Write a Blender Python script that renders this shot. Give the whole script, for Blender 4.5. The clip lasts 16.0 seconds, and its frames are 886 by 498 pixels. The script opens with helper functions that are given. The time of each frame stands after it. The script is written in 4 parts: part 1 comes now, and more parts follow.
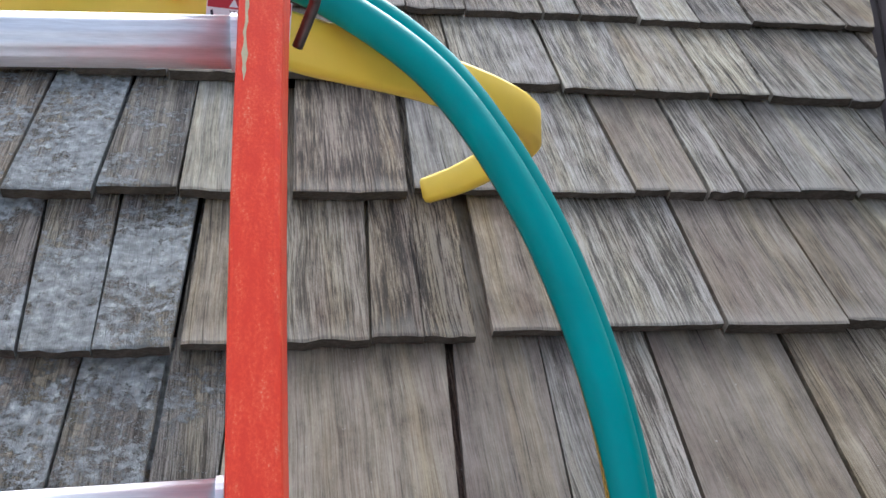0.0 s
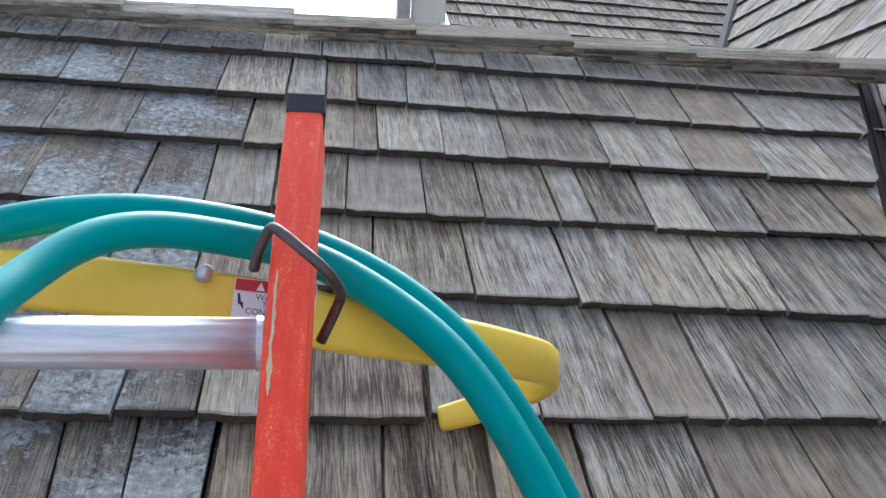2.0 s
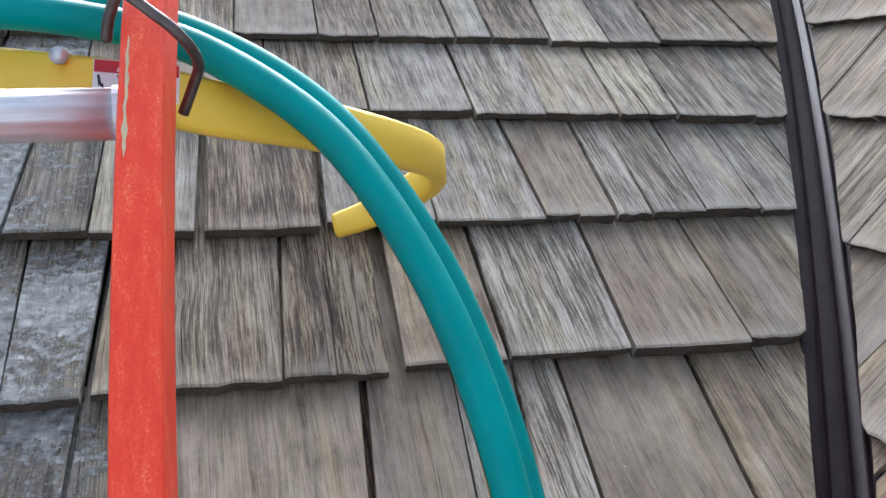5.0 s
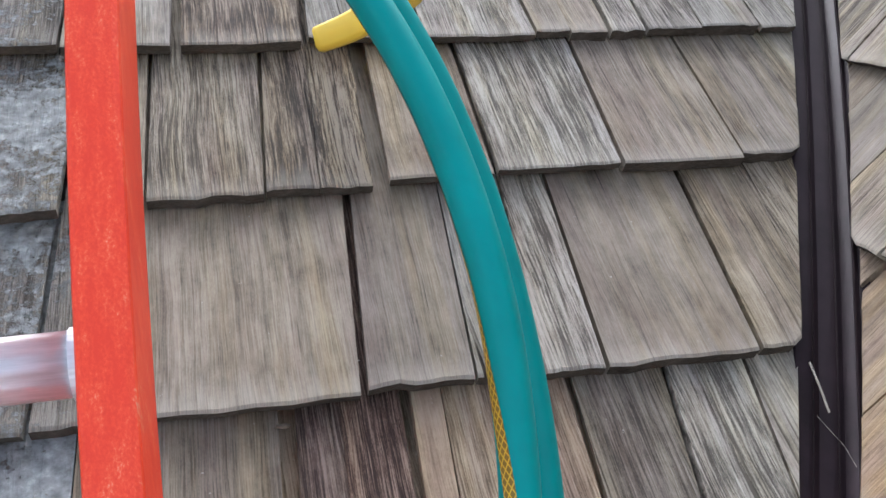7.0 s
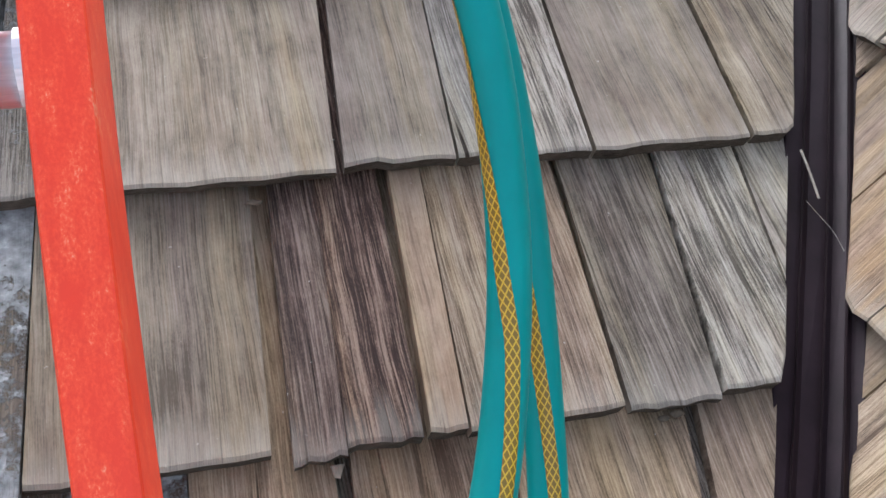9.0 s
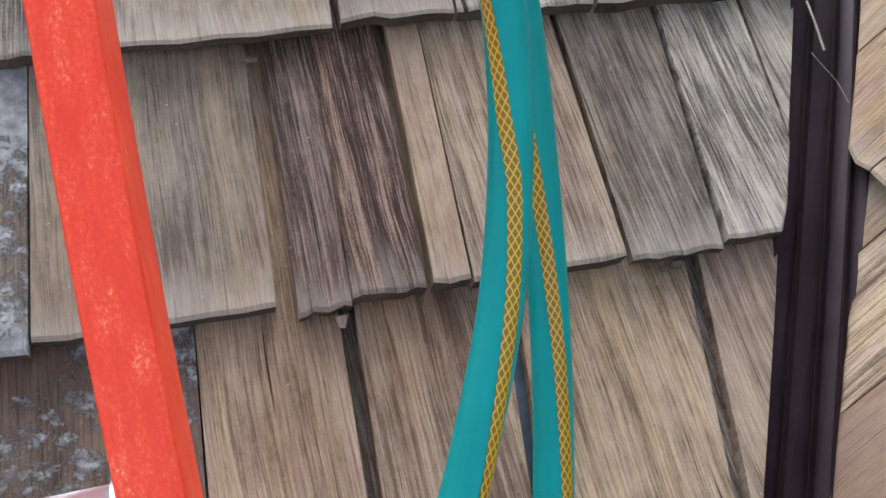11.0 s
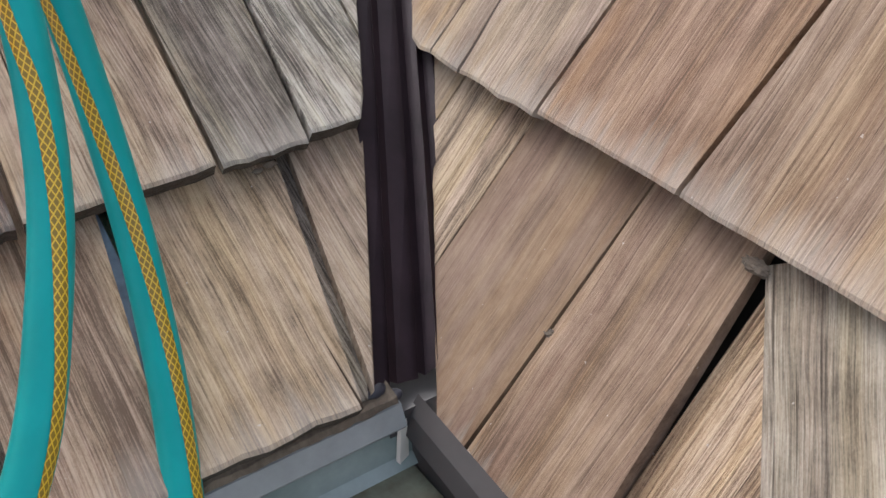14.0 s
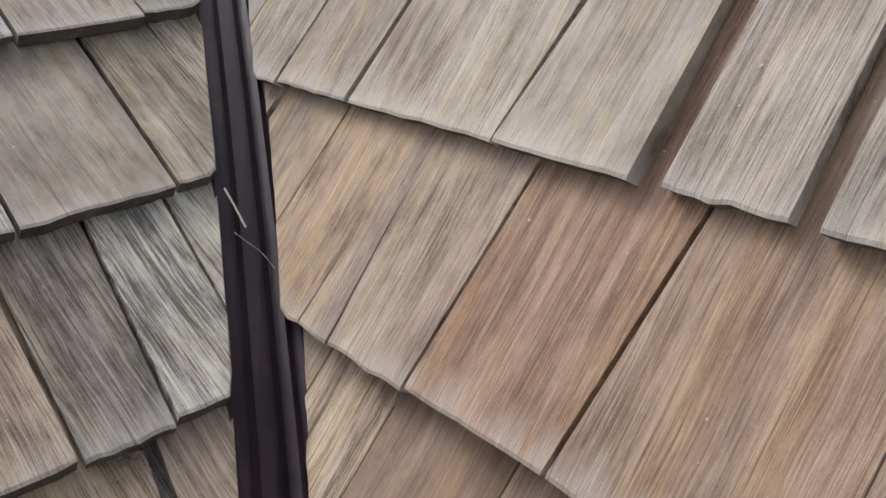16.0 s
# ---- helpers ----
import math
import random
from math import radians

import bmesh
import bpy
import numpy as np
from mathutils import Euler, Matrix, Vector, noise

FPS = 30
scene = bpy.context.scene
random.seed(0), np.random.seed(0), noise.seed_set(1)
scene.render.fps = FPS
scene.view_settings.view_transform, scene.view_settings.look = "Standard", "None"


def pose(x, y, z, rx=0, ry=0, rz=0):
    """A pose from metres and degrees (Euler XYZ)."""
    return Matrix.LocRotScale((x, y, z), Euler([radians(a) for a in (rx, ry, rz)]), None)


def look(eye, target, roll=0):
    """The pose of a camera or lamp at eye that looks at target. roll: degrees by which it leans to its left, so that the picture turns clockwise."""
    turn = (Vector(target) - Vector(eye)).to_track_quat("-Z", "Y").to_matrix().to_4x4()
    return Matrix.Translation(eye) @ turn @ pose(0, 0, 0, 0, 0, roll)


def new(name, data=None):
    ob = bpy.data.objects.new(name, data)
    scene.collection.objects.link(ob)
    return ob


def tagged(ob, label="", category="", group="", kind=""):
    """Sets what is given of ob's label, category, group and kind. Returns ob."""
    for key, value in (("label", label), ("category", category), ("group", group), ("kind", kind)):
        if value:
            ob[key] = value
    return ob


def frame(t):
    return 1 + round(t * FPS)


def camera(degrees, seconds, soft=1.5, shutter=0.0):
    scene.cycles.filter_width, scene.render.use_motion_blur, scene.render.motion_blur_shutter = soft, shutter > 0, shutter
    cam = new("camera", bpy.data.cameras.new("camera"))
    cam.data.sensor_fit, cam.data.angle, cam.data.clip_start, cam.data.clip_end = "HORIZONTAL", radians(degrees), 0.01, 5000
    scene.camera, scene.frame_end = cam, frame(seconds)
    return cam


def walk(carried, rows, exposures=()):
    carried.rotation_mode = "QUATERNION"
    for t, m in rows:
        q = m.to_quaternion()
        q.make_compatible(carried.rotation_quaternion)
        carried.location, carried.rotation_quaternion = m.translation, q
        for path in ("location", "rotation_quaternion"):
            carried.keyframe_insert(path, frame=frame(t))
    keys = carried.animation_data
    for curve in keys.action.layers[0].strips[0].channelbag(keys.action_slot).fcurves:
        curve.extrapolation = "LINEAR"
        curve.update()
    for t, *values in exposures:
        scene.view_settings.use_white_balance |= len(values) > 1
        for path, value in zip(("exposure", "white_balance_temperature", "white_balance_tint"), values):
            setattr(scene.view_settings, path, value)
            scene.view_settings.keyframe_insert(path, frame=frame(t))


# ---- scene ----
LENS = 48.32
cam = camera(LENS, 16.0)
BASE = 5.0  # height of the roof's reference course above the ground
# seconds, x, y, z (over BASE), yaw, pitch, roll
ROWS = [
    (0.0, 0.3482, -0.9412, 0.2592, -10.04, -8.96, 1.86),
    (0.5, 0.3439, -0.9397, 0.2877, -9.65, -6.30, 2.04),
    (1.0, 0.3451, -0.9409, 0.3148, -9.21, -3.84, 2.21),
    (1.5, 0.3426, -0.9380, 0.3416, -8.98, -2.40, 2.68),
    (2.0, 0.3423, -0.9382, 0.3636, -8.75, -1.00, 2.88),
    (2.5, 0.3457, -0.9378, 0.3669, -8.88, -0.28, 2.63),
    (3.0, 0.3682, -0.9459, 0.3674, -10.33, -0.99, 1.65),
    (3.5, 0.3834, -0.9641, 0.3573, -11.92, -1.77, 1.11),
    (4.0, 0.3861, -0.9657, 0.3376, -13.00, -3.72, 0.65),
    (4.5, 0.3793, -0.9650, 0.3204, -13.32, -6.10, 0.43),
    (5.0, 0.3797, -0.9555, 0.2998, -13.42, -8.91, 0.34),
    (7.5, 0.3943, -0.9432, 0.2296, -14.19, -18.73, -0.10),
    (8.0, 0.3936, -0.9358, 0.2059, -14.83, -20.61, -0.27),
    (8.5, 0.3891, -0.9276, 0.1852, -15.52, -22.90, 0.43),
    (9.0, 0.3866, -0.9282, 0.1696, -15.94, -25.29, 1.39),
    (11.5, 0.3827, -0.9452, 0.1297, -16.17, -32.79, 0.56),
    (12.0, 0.3840, -0.9541, 0.1126, -16.31, -34.31, 0.93),
    (12.5, 0.3889, -0.9657, 0.0952, -16.54, -35.57, 0.76),
    (13.0, 0.3916, -0.9710, 0.0825, -17.49, -36.85, 1.39),
    (13.5, 0.4515, -1.0377, 0.0790, -21.65, -33.30, -2.69),
    (14.0, 0.4673, -1.0645, 0.0993, -31.52, -31.75, -3.87),
    (14.5, 0.4856, -1.0704, 0.1054, -35.99, -29.15, -4.58),
    (15.0, 0.4924, -1.0714, 0.1204, -39.45, -26.86, -3.99),
    (15.5, 0.4920, -1.0689, 0.1406, -40.09, -24.26, -3.87),
    (16.0, 0.4972, -1.0612, 0.1604, -39.32, -21.21, -4.02),
]


def cam_pose(x, y, z, yaw, pitch, roll):
    return pose(x, y, z + BASE, 90 + pitch, 0, yaw) @ pose(0, 0, 0, 0, 0, roll)


# seconds, stops, kelvin, tint of the clip's own automatic camera
EXPOSURES = [(0.0, 1.20, 5650, 10), (2.5, 1.06, 5450, 9), (5.0, 1.28, 5650, 10), (8.5, 1.50, 5850, 12), (12.5, 1.48, 6100, 14), (13.3, 1.40, 6150, 13),
             (14.5, 1.47, 6150, 12), (16.0, 1.37, 6000, 11)]
walk(cam, [(r[0], cam_pose(*r[1:])) for r in ROWS], EXPOSURES)

# ---- world and sun ----
world = bpy.data.worlds.new("sky")
scene.world = world
world.use_nodes = True
wn = world.node_tree.nodes
wl = world.node_tree.links
sky = wn.new("ShaderNodeTexSky")
sky.sky_type = "NISHITA"
sky.sun_disc = False
sky.sun_elevation = radians(42)
sky.sun_rotation = radians(9)
sky.dust_density = 6.0
haze = wn.new("ShaderNodeHueSaturation")
haze.inputs["Saturation"].default_value = 0.45
wl.new(sky.outputs[0], haze.inputs["Color"])
wl.new(haze.outputs[0], wn["Background"].inputs["Color"])
wn["Background"].inputs["Strength"].default_value = 0.15
sun = new("sun", bpy.data.lights.new("sun", "SUN"))
sun.data.energy = 0.9
sun.data.angle = radians(25)
sun.data.color = (1.0, 0.98, 0.95)
sun.matrix_world = look((1.6, 9.7, 9), (0, 0, 0))

# ---- planes of the two roofs ----
SLOPE, SLOPE_SIDE, SKEW, SIDE_X = radians(32.079), radians(52.622), radians(-4.086), 1.0825


def frame_of(origin, along, up):
    along, up = Vector(along).normalized(), Vector(up).normalized()
    out = along.cross(up)
    m = Matrix((along, up, out)).transposed().to_4x4()
    m.translation = origin
    return m


UP_MAIN = Vector((0, math.cos(SLOPE), math.sin(SLOPE)))
MAIN = frame_of((0, 0, BASE), (1, 0, 0), UP_MAIN)
ALONG_SIDE = Vector((math.sin(SKEW), -math.cos(SKEW), 0))
UP_SIDE = math.cos(SLOPE_SIDE) * Vector((math.cos(SKEW), math.sin(SKEW), 0)) + Vector((0, 0, math.sin(SLOPE_SIDE)))
SIDE = frame_of((SIDE_X, 0, BASE), ALONG_SIDE, UP_SIDE)
UP_FAR = Vector((0, math.cos(radians(30.2)), math.sin(radians(30.2))))
FAR = frame_of((0, 3.577, BASE + 1.32), (1, 0, 0), UP_FAR)


def valley_main(s):
    """Along the main roof, where its shakes stop at the valley."""
    return 1.0335 + 0.466 * s - 0.032 * s * s


def valley_side(s):
    return 0.03 - 1.293 * s - 0.16 * s * s


# ---- materials ----
def material(name):
    m = bpy.data.materials.new(name)
    m.use_nodes = True
    return m, m.node_tree.nodes, m.node_tree.links, m.node_tree.nodes["Principled BSDF"]


def ramp(nodes, stops):
    r = nodes.new("ShaderNodeValToRGB")
    e = r.color_ramp.elements
    while len(e) < len(stops):
        e.new(0.5)
    for el, (p, c) in zip(e, stops):
        el.position = p
        el.color = (*c, 1) if len(c) == 3 else c
    return r


def math_node(nodes, links, op, a, b):
    n = nodes.new("ShaderNodeMath")
    n.operation = op
    for k, v in enumerate((a, b)):
        if isinstance(v, (int, float)):
            n.inputs[k].default_value = v
        else:
            links.new(v, n.inputs[k])
    return n.outputs[0]


def mix(nodes, links, fac, a, b, blend="MIX"):
    n = nodes.new("ShaderNodeMix")
    n.data_type, n.blend_type = "RGBA", blend
    for socket, v in ((n.inputs[0], fac), (n.inputs[6], a), (n.inputs[7], b)):
        if isinstance(v, (int, float)):
            socket.default_value = v
        elif isinstance(v, tuple):
            socket.default_value = (*v, 1)
        else:
            links.new(v, socket)
    return n.outputs[2]


def noise_tex(nodes, links, vector, scale, detail=4, rough=0.6):
    n = nodes.new("ShaderNodeTexNoise")
    n.inputs["Scale"].default_value, n.inputs["Detail"].default_value, n.inputs["Roughness"].default_value = scale, detail, rough
    links.new(vector, n.inputs["Vector"])
    return n.outputs["Fac"]


def stretched(nodes, links, vector, scale):
    n = nodes.new("ShaderNodeMapping")
    n.inputs["Scale"].default_value = scale
    links.new(vector, n.inputs["Vector"])
    return n.outputs[0]


def shake_wood(name, dark, mid, light, tint, lichen=0.0, grain=1.0, furrow=1.0, specks=0.5):
    """Weathered split cedar: grain along the shake, darker cracks, blotches, and lichen crust where asked."""
    m, n, l, p = material(name)
    tc = n.new("ShaderNodeTexCoord")
    info = n.new("ShaderNodeObjectInfo")
    shift = n.new("ShaderNodeVectorMath")
    shift.operation = "SCALE"
    shift.inputs[0].default_value = (37.0, 53.0, 19.0)
    l.new(info.outputs["Random"], shift.inputs["Scale"])
    add = n.new("ShaderNodeVectorMath")
    l.new(tc.outputs["Object"], add.inputs[0])
    l.new(shift.outputs[0], add.inputs[1])
    v = add.outputs[0]
    wob = noise_tex(n, l, stretched(n, l, v, (6, 4, 6)), 1.0, 2)
    bent = n.new("ShaderNodeVectorMath")
    bent.operation = "MULTIPLY_ADD"
    cmb = n.new("ShaderNodeCombineXYZ")
    l.new(wob, cmb.inputs[0])
    l.new(cmb.outputs[0], bent.inputs[0])
    bent.inputs[1].default_value = (0.014, 0, 0)
    l.new(v, bent.inputs[2])
    b = bent.outputs[0]
    fine = noise_tex(n, l, stretched(n, l, b, (620 * grain, 16, 60)), 1.0, 3, 0.7)
    coarse = noise_tex(n, l, stretched(n, l, b, (85 * grain, 1.6, 20)), 1.0, 4, 0.6)
    fuzz = noise_tex(n, l, stretched(n, l, v, (900, 420, 500)), 1.0, 3, 0.75)
    blotch = noise_tex(n, l, stretched(n, l, v, (22, 12, 12)), 1.0, 6, 0.72)
    crack = noise_tex(n, l, stretched(n, l, b, (95, 1.3, 10)), 1.0, 3, 0.6)
    hair = noise_tex(n, l, stretched(n, l, b, (330, 3.5, 20)), 1.0, 2, 0.5)
    tone = math_node(n, l, "ADD", math_node(n, l, "MULTIPLY", fine, 0.52), math_node(n, l, "MULTIPLY", coarse, 0.33))
    tone = math_node(n, l, "ADD", tone, math_node(n, l, "MULTIPLY", fuzz, 0.15))
    dice = n.new("ShaderNodeTexWhiteNoise")
    dice.noise_dimensions = "1D"
    l.new(info.outputs["Random"], dice.inputs["W"])
    depth = math_node(n, l, "ADD", math_node(n, l, "MULTIPLY", dice.outputs["Value"], 1.15 * furrow), 0.6 * furrow)
    tone = math_node(n, l, "ADD", math_node(n, l, "MULTIPLY", math_node(n, l, "SUBTRACT", tone, 0.5), depth), 0.5)
    tone = math_node(n, l, "ADD", tone, math_node(n, l, "MULTIPLY", math_node(n, l, "SUBTRACT", blotch, 0.5), 0.34))
    base = ramp(n, [(0.40, dark), (0.5, mid), (0.61, light)])
    l.new(tone, base.inputs[0])
    # streaks of yellower and of purplish wood
    hue = ramp(n, [(0.36, (0.93, 0.9, 0.95)), (0.5, (1.0, 1.0, 1.0)), (0.64, (1.06, 1.02, 0.88))])
    l.new(noise_tex(n, l, stretched(n, l, b, (34, 1.2, 12)), 1.0, 3), hue.inputs[0])
    # each shake weathers its own way
    own = ramp(n, [(0.0, tint), (0.2, (1.08, 1.04, 0.97)), (0.4, (0.9, 0.88, 0.86)), (0.55, (1.0, 0.93, 0.84)), (0.75, (0.8, 0.79, 0.79)), (1.0, (1.2, 1.15, 1.06))])
    l.new(info.outputs["Random"], own.inputs[0])
    col = mix(n, l, 1.0, base.outputs[0], own.outputs[0], "MULTIPLY")
    col = mix(n, l, 0.9, col, hue.outputs[0], "MULTIPLY")
    stain = ramp(n, [(0.52, (1, 1, 1)), (0.72, (0.55, 0.42, 0.34))])
    l.new(noise_tex(n, l, stretched(n, l, v, (11, 4, 8)), 1.3, 4), stain.inputs[0])
    col = mix(n, l, 0.55, col, stain.outputs[0], "MULTIPLY")
    # the bleached lower edge of each shake
    place = n.new("ShaderNodeSeparateXYZ")
    l.new(tc.outputs["Object"], place.inputs[0])
    reach = math_node(n, l, "ADD", place.outputs[1], math_node(n, l, "MULTIPLY", math_node(n, l, "SUBTRACT", coarse, 0.5), 0.11))
    bleach = ramp(n, [(0.0, (1, 1, 1)), (0.03, (0, 0, 0))])
    l.new(reach, bleach.inputs[0])
    col = mix(n, l, math_node(n, l, "MULTIPLY", bleach.outputs[0], 0.34), col, (0.46, 0.42, 0.36))
    slit = ramp(n, [(0.285, (0.12, 0.1, 0.085)), (0.32, (1, 1, 1))])
    l.new(crack, slit.inputs[0])
    col = mix(n, l, 1.0, col, slit.outputs[0], "MULTIPLY")
    thread = ramp(n, [(0.32, (0.36, 0.32, 0.29)), (0.385, (1, 1, 1))])
    l.new(hair, thread.inputs[0])
    col = mix(n, l, min(0.75, 0.62 * furrow * furrow), col, thread.outputs[0], "MULTIPLY")
    speck = ramp(n, [(0.74, (0, 0, 0)), (0.78, (1, 1, 1))])
    l.new(noise_tex(n, l, v, 160, 2), speck.inputs[0])
    col = mix(n, l, math_node(n, l, "MULTIPLY", speck.outputs[0], specks), col, (0.5, 0.47, 0.43))
    height = math_node(n, l, "ADD", math_node(n, l, "MULTIPLY", tone, 0.8), math_node(n, l, "MULTIPLY", slit.outputs[0], 0.35))
    height = math_node(n, l, "ADD", height, math_node(n, l, "MULTIPLY", thread.outputs[0], 0.2))
    if lichen:
        crust = noise_tex(n, l, v, 75, 8, 0.82)
        where = noise_tex(n, l, v, 5.5, 3, 0.5)
        sum_ = math_node(n, l, "ADD", math_node(n, l, "MULTIPLY", crust, 0.62), math_node(n, l, "MULTIPLY", where, 0.5))
        edge = 0.67 - 0.12 * lichen
        mask = ramp(n, [(edge, (0, 0, 0)), (edge + 0.05, (1, 1, 1))])
        l.new(sum_, mask.inputs[0])
        pale = ramp(n, [(0.3, (0.13, 0.135, 0.135)), (0.58, (0.3, 0.315, 0.315)), (0.75, (0.5, 0.52, 0.52))])
        l.new(noise_tex(n, l, v, 90, 4), pale.inputs[0])
        col = mix(n, l, mask.outputs[0], col, pale.outputs[0])
        height = math_node(n, l, "ADD", height, math_node(n, l, "MULTIPLY", mask.outputs[0], 0.4))
    l.new(col, p.inputs["Base Color"])
    p.inputs["Roughness"].default_value = 0.85
    p.inputs["Specular IOR Level"].default_value = 0.25
    bump = n.new("ShaderNodeBump")
    bump.inputs["Strength"].default_value = 0.95
    bump.inputs["Distance"].default_value = 0.005 * furrow
    l.new(height, bump.inputs["Height"])
    l.new(bump.outputs[0], p.inputs["Normal"])
    return m


def plain(name, color, rough, metal=0.0, spread=0.15, scale=30.0, bump=0.0, stretch=(1, 1, 1), spec=0.5, light=None):
    """A surface of one colour with soft variation at two scales."""
    m, n, l, p = material(name)
    tc = n.new("ShaderNodeTexCoord")
    v = stretched(n, l, tc.outputs["Object"], stretch)
    a, b = noise_tex(n, l, v, scale, 5, 0.65), noise_tex(n, l, v, scale * 0.17, 3)
    f = math_node(n, l, "ADD", math_node(n, l, "MULTIPLY", a, 0.5), math_node(n, l, "MULTIPLY", b, 0.5))
    lo = tuple(c * (1 - spread) for c in color)
    hi = light or tuple(min(1.0, c * (1 + spread)) for c in color)
    r = ramp(n, [(0.35, lo), (0.65, hi)])
    l.new(f, r.inputs[0])
    l.new(r.outputs[0], p.inputs["Base Color"])
    rr = n.new("ShaderNodeMapRange")
    l.new(f, rr.inputs[0])
    rr.inputs[3].default_value, rr.inputs[4].default_value = max(0.02, rough - 0.1), min(1.0, rough + 0.12)
    l.new(rr.outputs[0], p.inputs["Roughness"])
    p.inputs["Metallic"].default_value = metal
    p.inputs["Specular IOR Level"].default_value = spec
    if bump:
        bn = n.new("ShaderNodeBump")
        bn.inputs["Strength"].default_value, bn.inputs["Distance"].default_value = 0.6, bump
        l.new(a, bn.inputs["Height"])
        l.new(bn.outputs[0], p.inputs["Normal"])
    return m


WOOD_GREY = shake_wood("cedar_grey", (0.085, 0.079, 0.067), (0.235, 0.224, 0.196), (0.4, 0.388, 0.35), (0.92, 0.84, 0.72))
WOOD_MID = shake_wood("cedar_grey_brown", (0.074, 0.063, 0.049), (0.213, 0.186, 0.146), (0.368, 0.334, 0.277), (0.9, 0.81, 0.7))
WOOD_BROWN = shake_wood("cedar_brown", (0.096, 0.073, 0.052), (0.256, 0.2, 0.145), (0.39, 0.32, 0.245), (0.96, 0.86, 0.75), furrow=0.65)
WOOD_WARM = shake_wood("cedar_warm", (0.135, 0.094, 0.064), (0.315, 0.232, 0.163), (0.455, 0.36, 0.265), (1.0, 0.88, 0.77), grain=0.9)
WOOD_RED = shake_wood("cedar_red_brown", (0.105, 0.072, 0.05), (0.192, 0.136, 0.097), (0.275, 0.21, 0.157), (1.0, 0.86, 0.76), grain=0.9, furrow=0.58)
WOOD_LICHEN = shake_wood("cedar_lichen", (0.07, 0.063, 0.053), (0.18, 0.164, 0.142), (0.32, 0.302, 0.27), (1.0, 0.92, 0.84), lichen=1.12)
WOOD_DARK = shake_wood("cedar_purple_brown", (0.045, 0.03, 0.025), (0.15, 0.108, 0.086), (0.34, 0.275, 0.22), (1.0, 0.9, 0.86), grain=1.25, furrow=1.15, specks=0.9)
WOOD_UMBER = shake_wood("cedar_dark_umber", (0.045, 0.032, 0.024), (0.105, 0.078, 0.058), (0.175, 0.138, 0.108), (1.0, 0.92, 0.86), lichen=0.8, furrow=0.7)
WOOD_STAINED = shake_wood("cedar_stained", (0.05, 0.042, 0.034), (0.16, 0.132, 0.104), (0.33, 0.29, 0.235), (1.0, 0.92, 0.84), grain=0.7, furrow=1.4)
WOOD_PALE = shake_wood("cedar_silver", (0.1, 0.092, 0.078), (0.29, 0.272, 0.232), (0.47, 0.45, 0.4), (0.98, 0.95, 0.88), grain=0.75, furrow=0.95)
WOOD_SMOOTH = shake_wood("cedar_smooth_grey_brown", (0.1, 0.085, 0.066), (0.225, 0.196, 0.158), (0.335, 0.3, 0.25), (0.98, 0.92, 0.84), grain=1.2, furrow=0.65)
WOOD_BEIGE = shake_wood("cedar_beige", (0.14, 0.105, 0.073), (0.3, 0.235, 0.17), (0.44, 0.365, 0.28), (1.0, 0.92, 0.82), grain=1.1, furrow=0.75)
# dark weathered end grain; the shade on the butts is put into its colour too
SHADED_END_GRAIN = plain("shaded_end_grain", (0.07, 0.058, 0.046), 0.9, 0.0, 0.65, 150, 0.003, (1, 1, 3), 0.2)
DECK = plain("roofing_felt", (0.03, 0.027, 0.025), 0.9)
FLASHING = plain("brown_painted_metal", (0.02, 0.012, 0.015), 0.55, 0.0, 0.4, 40, 0.0006, (1, 1, 1), 0.16)
ORANGE = None
ALUMINIUM = plain("aluminium", (0.7, 0.71, 0.74), 0.45, 0.65, 0.15, 60, 0.0, (1, 12, 12))
YELLOW = plain("yellow_plastic", (0.87, 0.6, 0.06), 0.42, 0.0, 0.06, 14, 0.0003)
STEEL = plain("dark_steel_rod", (0.10, 0.085, 0.08), 0.45, 0.75, 0.4, 70, 0.0004)
RUBBER = plain("black_rubber", (0.02, 0.022, 0.026), 0.6)
ZINC = plain("grey_gutter_metal", (0.3, 0.31, 0.3), 0.65, 0.0, 0.22, 22, 0.0006)
TROUGH = plain("algae_stained_gutter", (0.22, 0.29, 0.27), 0.4, 0.0, 0.4, 14, 0.0008, (1, 1, 1), 0.5, (0.38, 0.43, 0.4))
# gutter metal with the shade of the side gutter's back wall in its colour
SHADED_ZINC = plain("shaded_grey_metal", (0.05, 0.045, 0.043), 0.6, 0.1, 0.2, 20)
GREY_TRIM = plain("grey_brown_trim", (0.3, 0.27, 0.25), 0.6, 0.0, 0.3, 14, 0.0, (6, 6, 1))
BARK = plain("grey_bark", (0.12, 0.11, 0.1), 0.9, 0.0, 0.3, 30, 0.002)
SILT = plain("gutter_silt", (0.16, 0.125, 0.075), 0.75, 0.0, 0.5, 34, 0.003, (1, 1, 1), 0.2, (0.19, 0.215, 0.16))
BLUE_METAL = plain("blue_grey_metal", (0.12, 0.15, 0.2), 0.4, 0.5, 0.4, 60, 0.0004)
BLACK_SEAL = plain("dark_sealant", (0.022, 0.022, 0.03), 0.5, 0.0, 0.4, 90, 0.0015)
GRIME = plain("brown_grime", (0.11, 0.085, 0.06), 0.95, 0.0, 0.6, 120, 0.003)
WHITE_PAINT = plain("cream_paint", (0.66, 0.62, 0.54), 0.6, 0.0, 0.08, 12)
GROUND = plain("pale_concrete", (0.48, 0.47, 0.45), 0.9, 0.0, 0.15, 3.0, 0.002)
STUCCO = plain("pale_stucco", (0.6, 0.57, 0.5), 0.9, 0.0, 0.1, 8, 0.002)


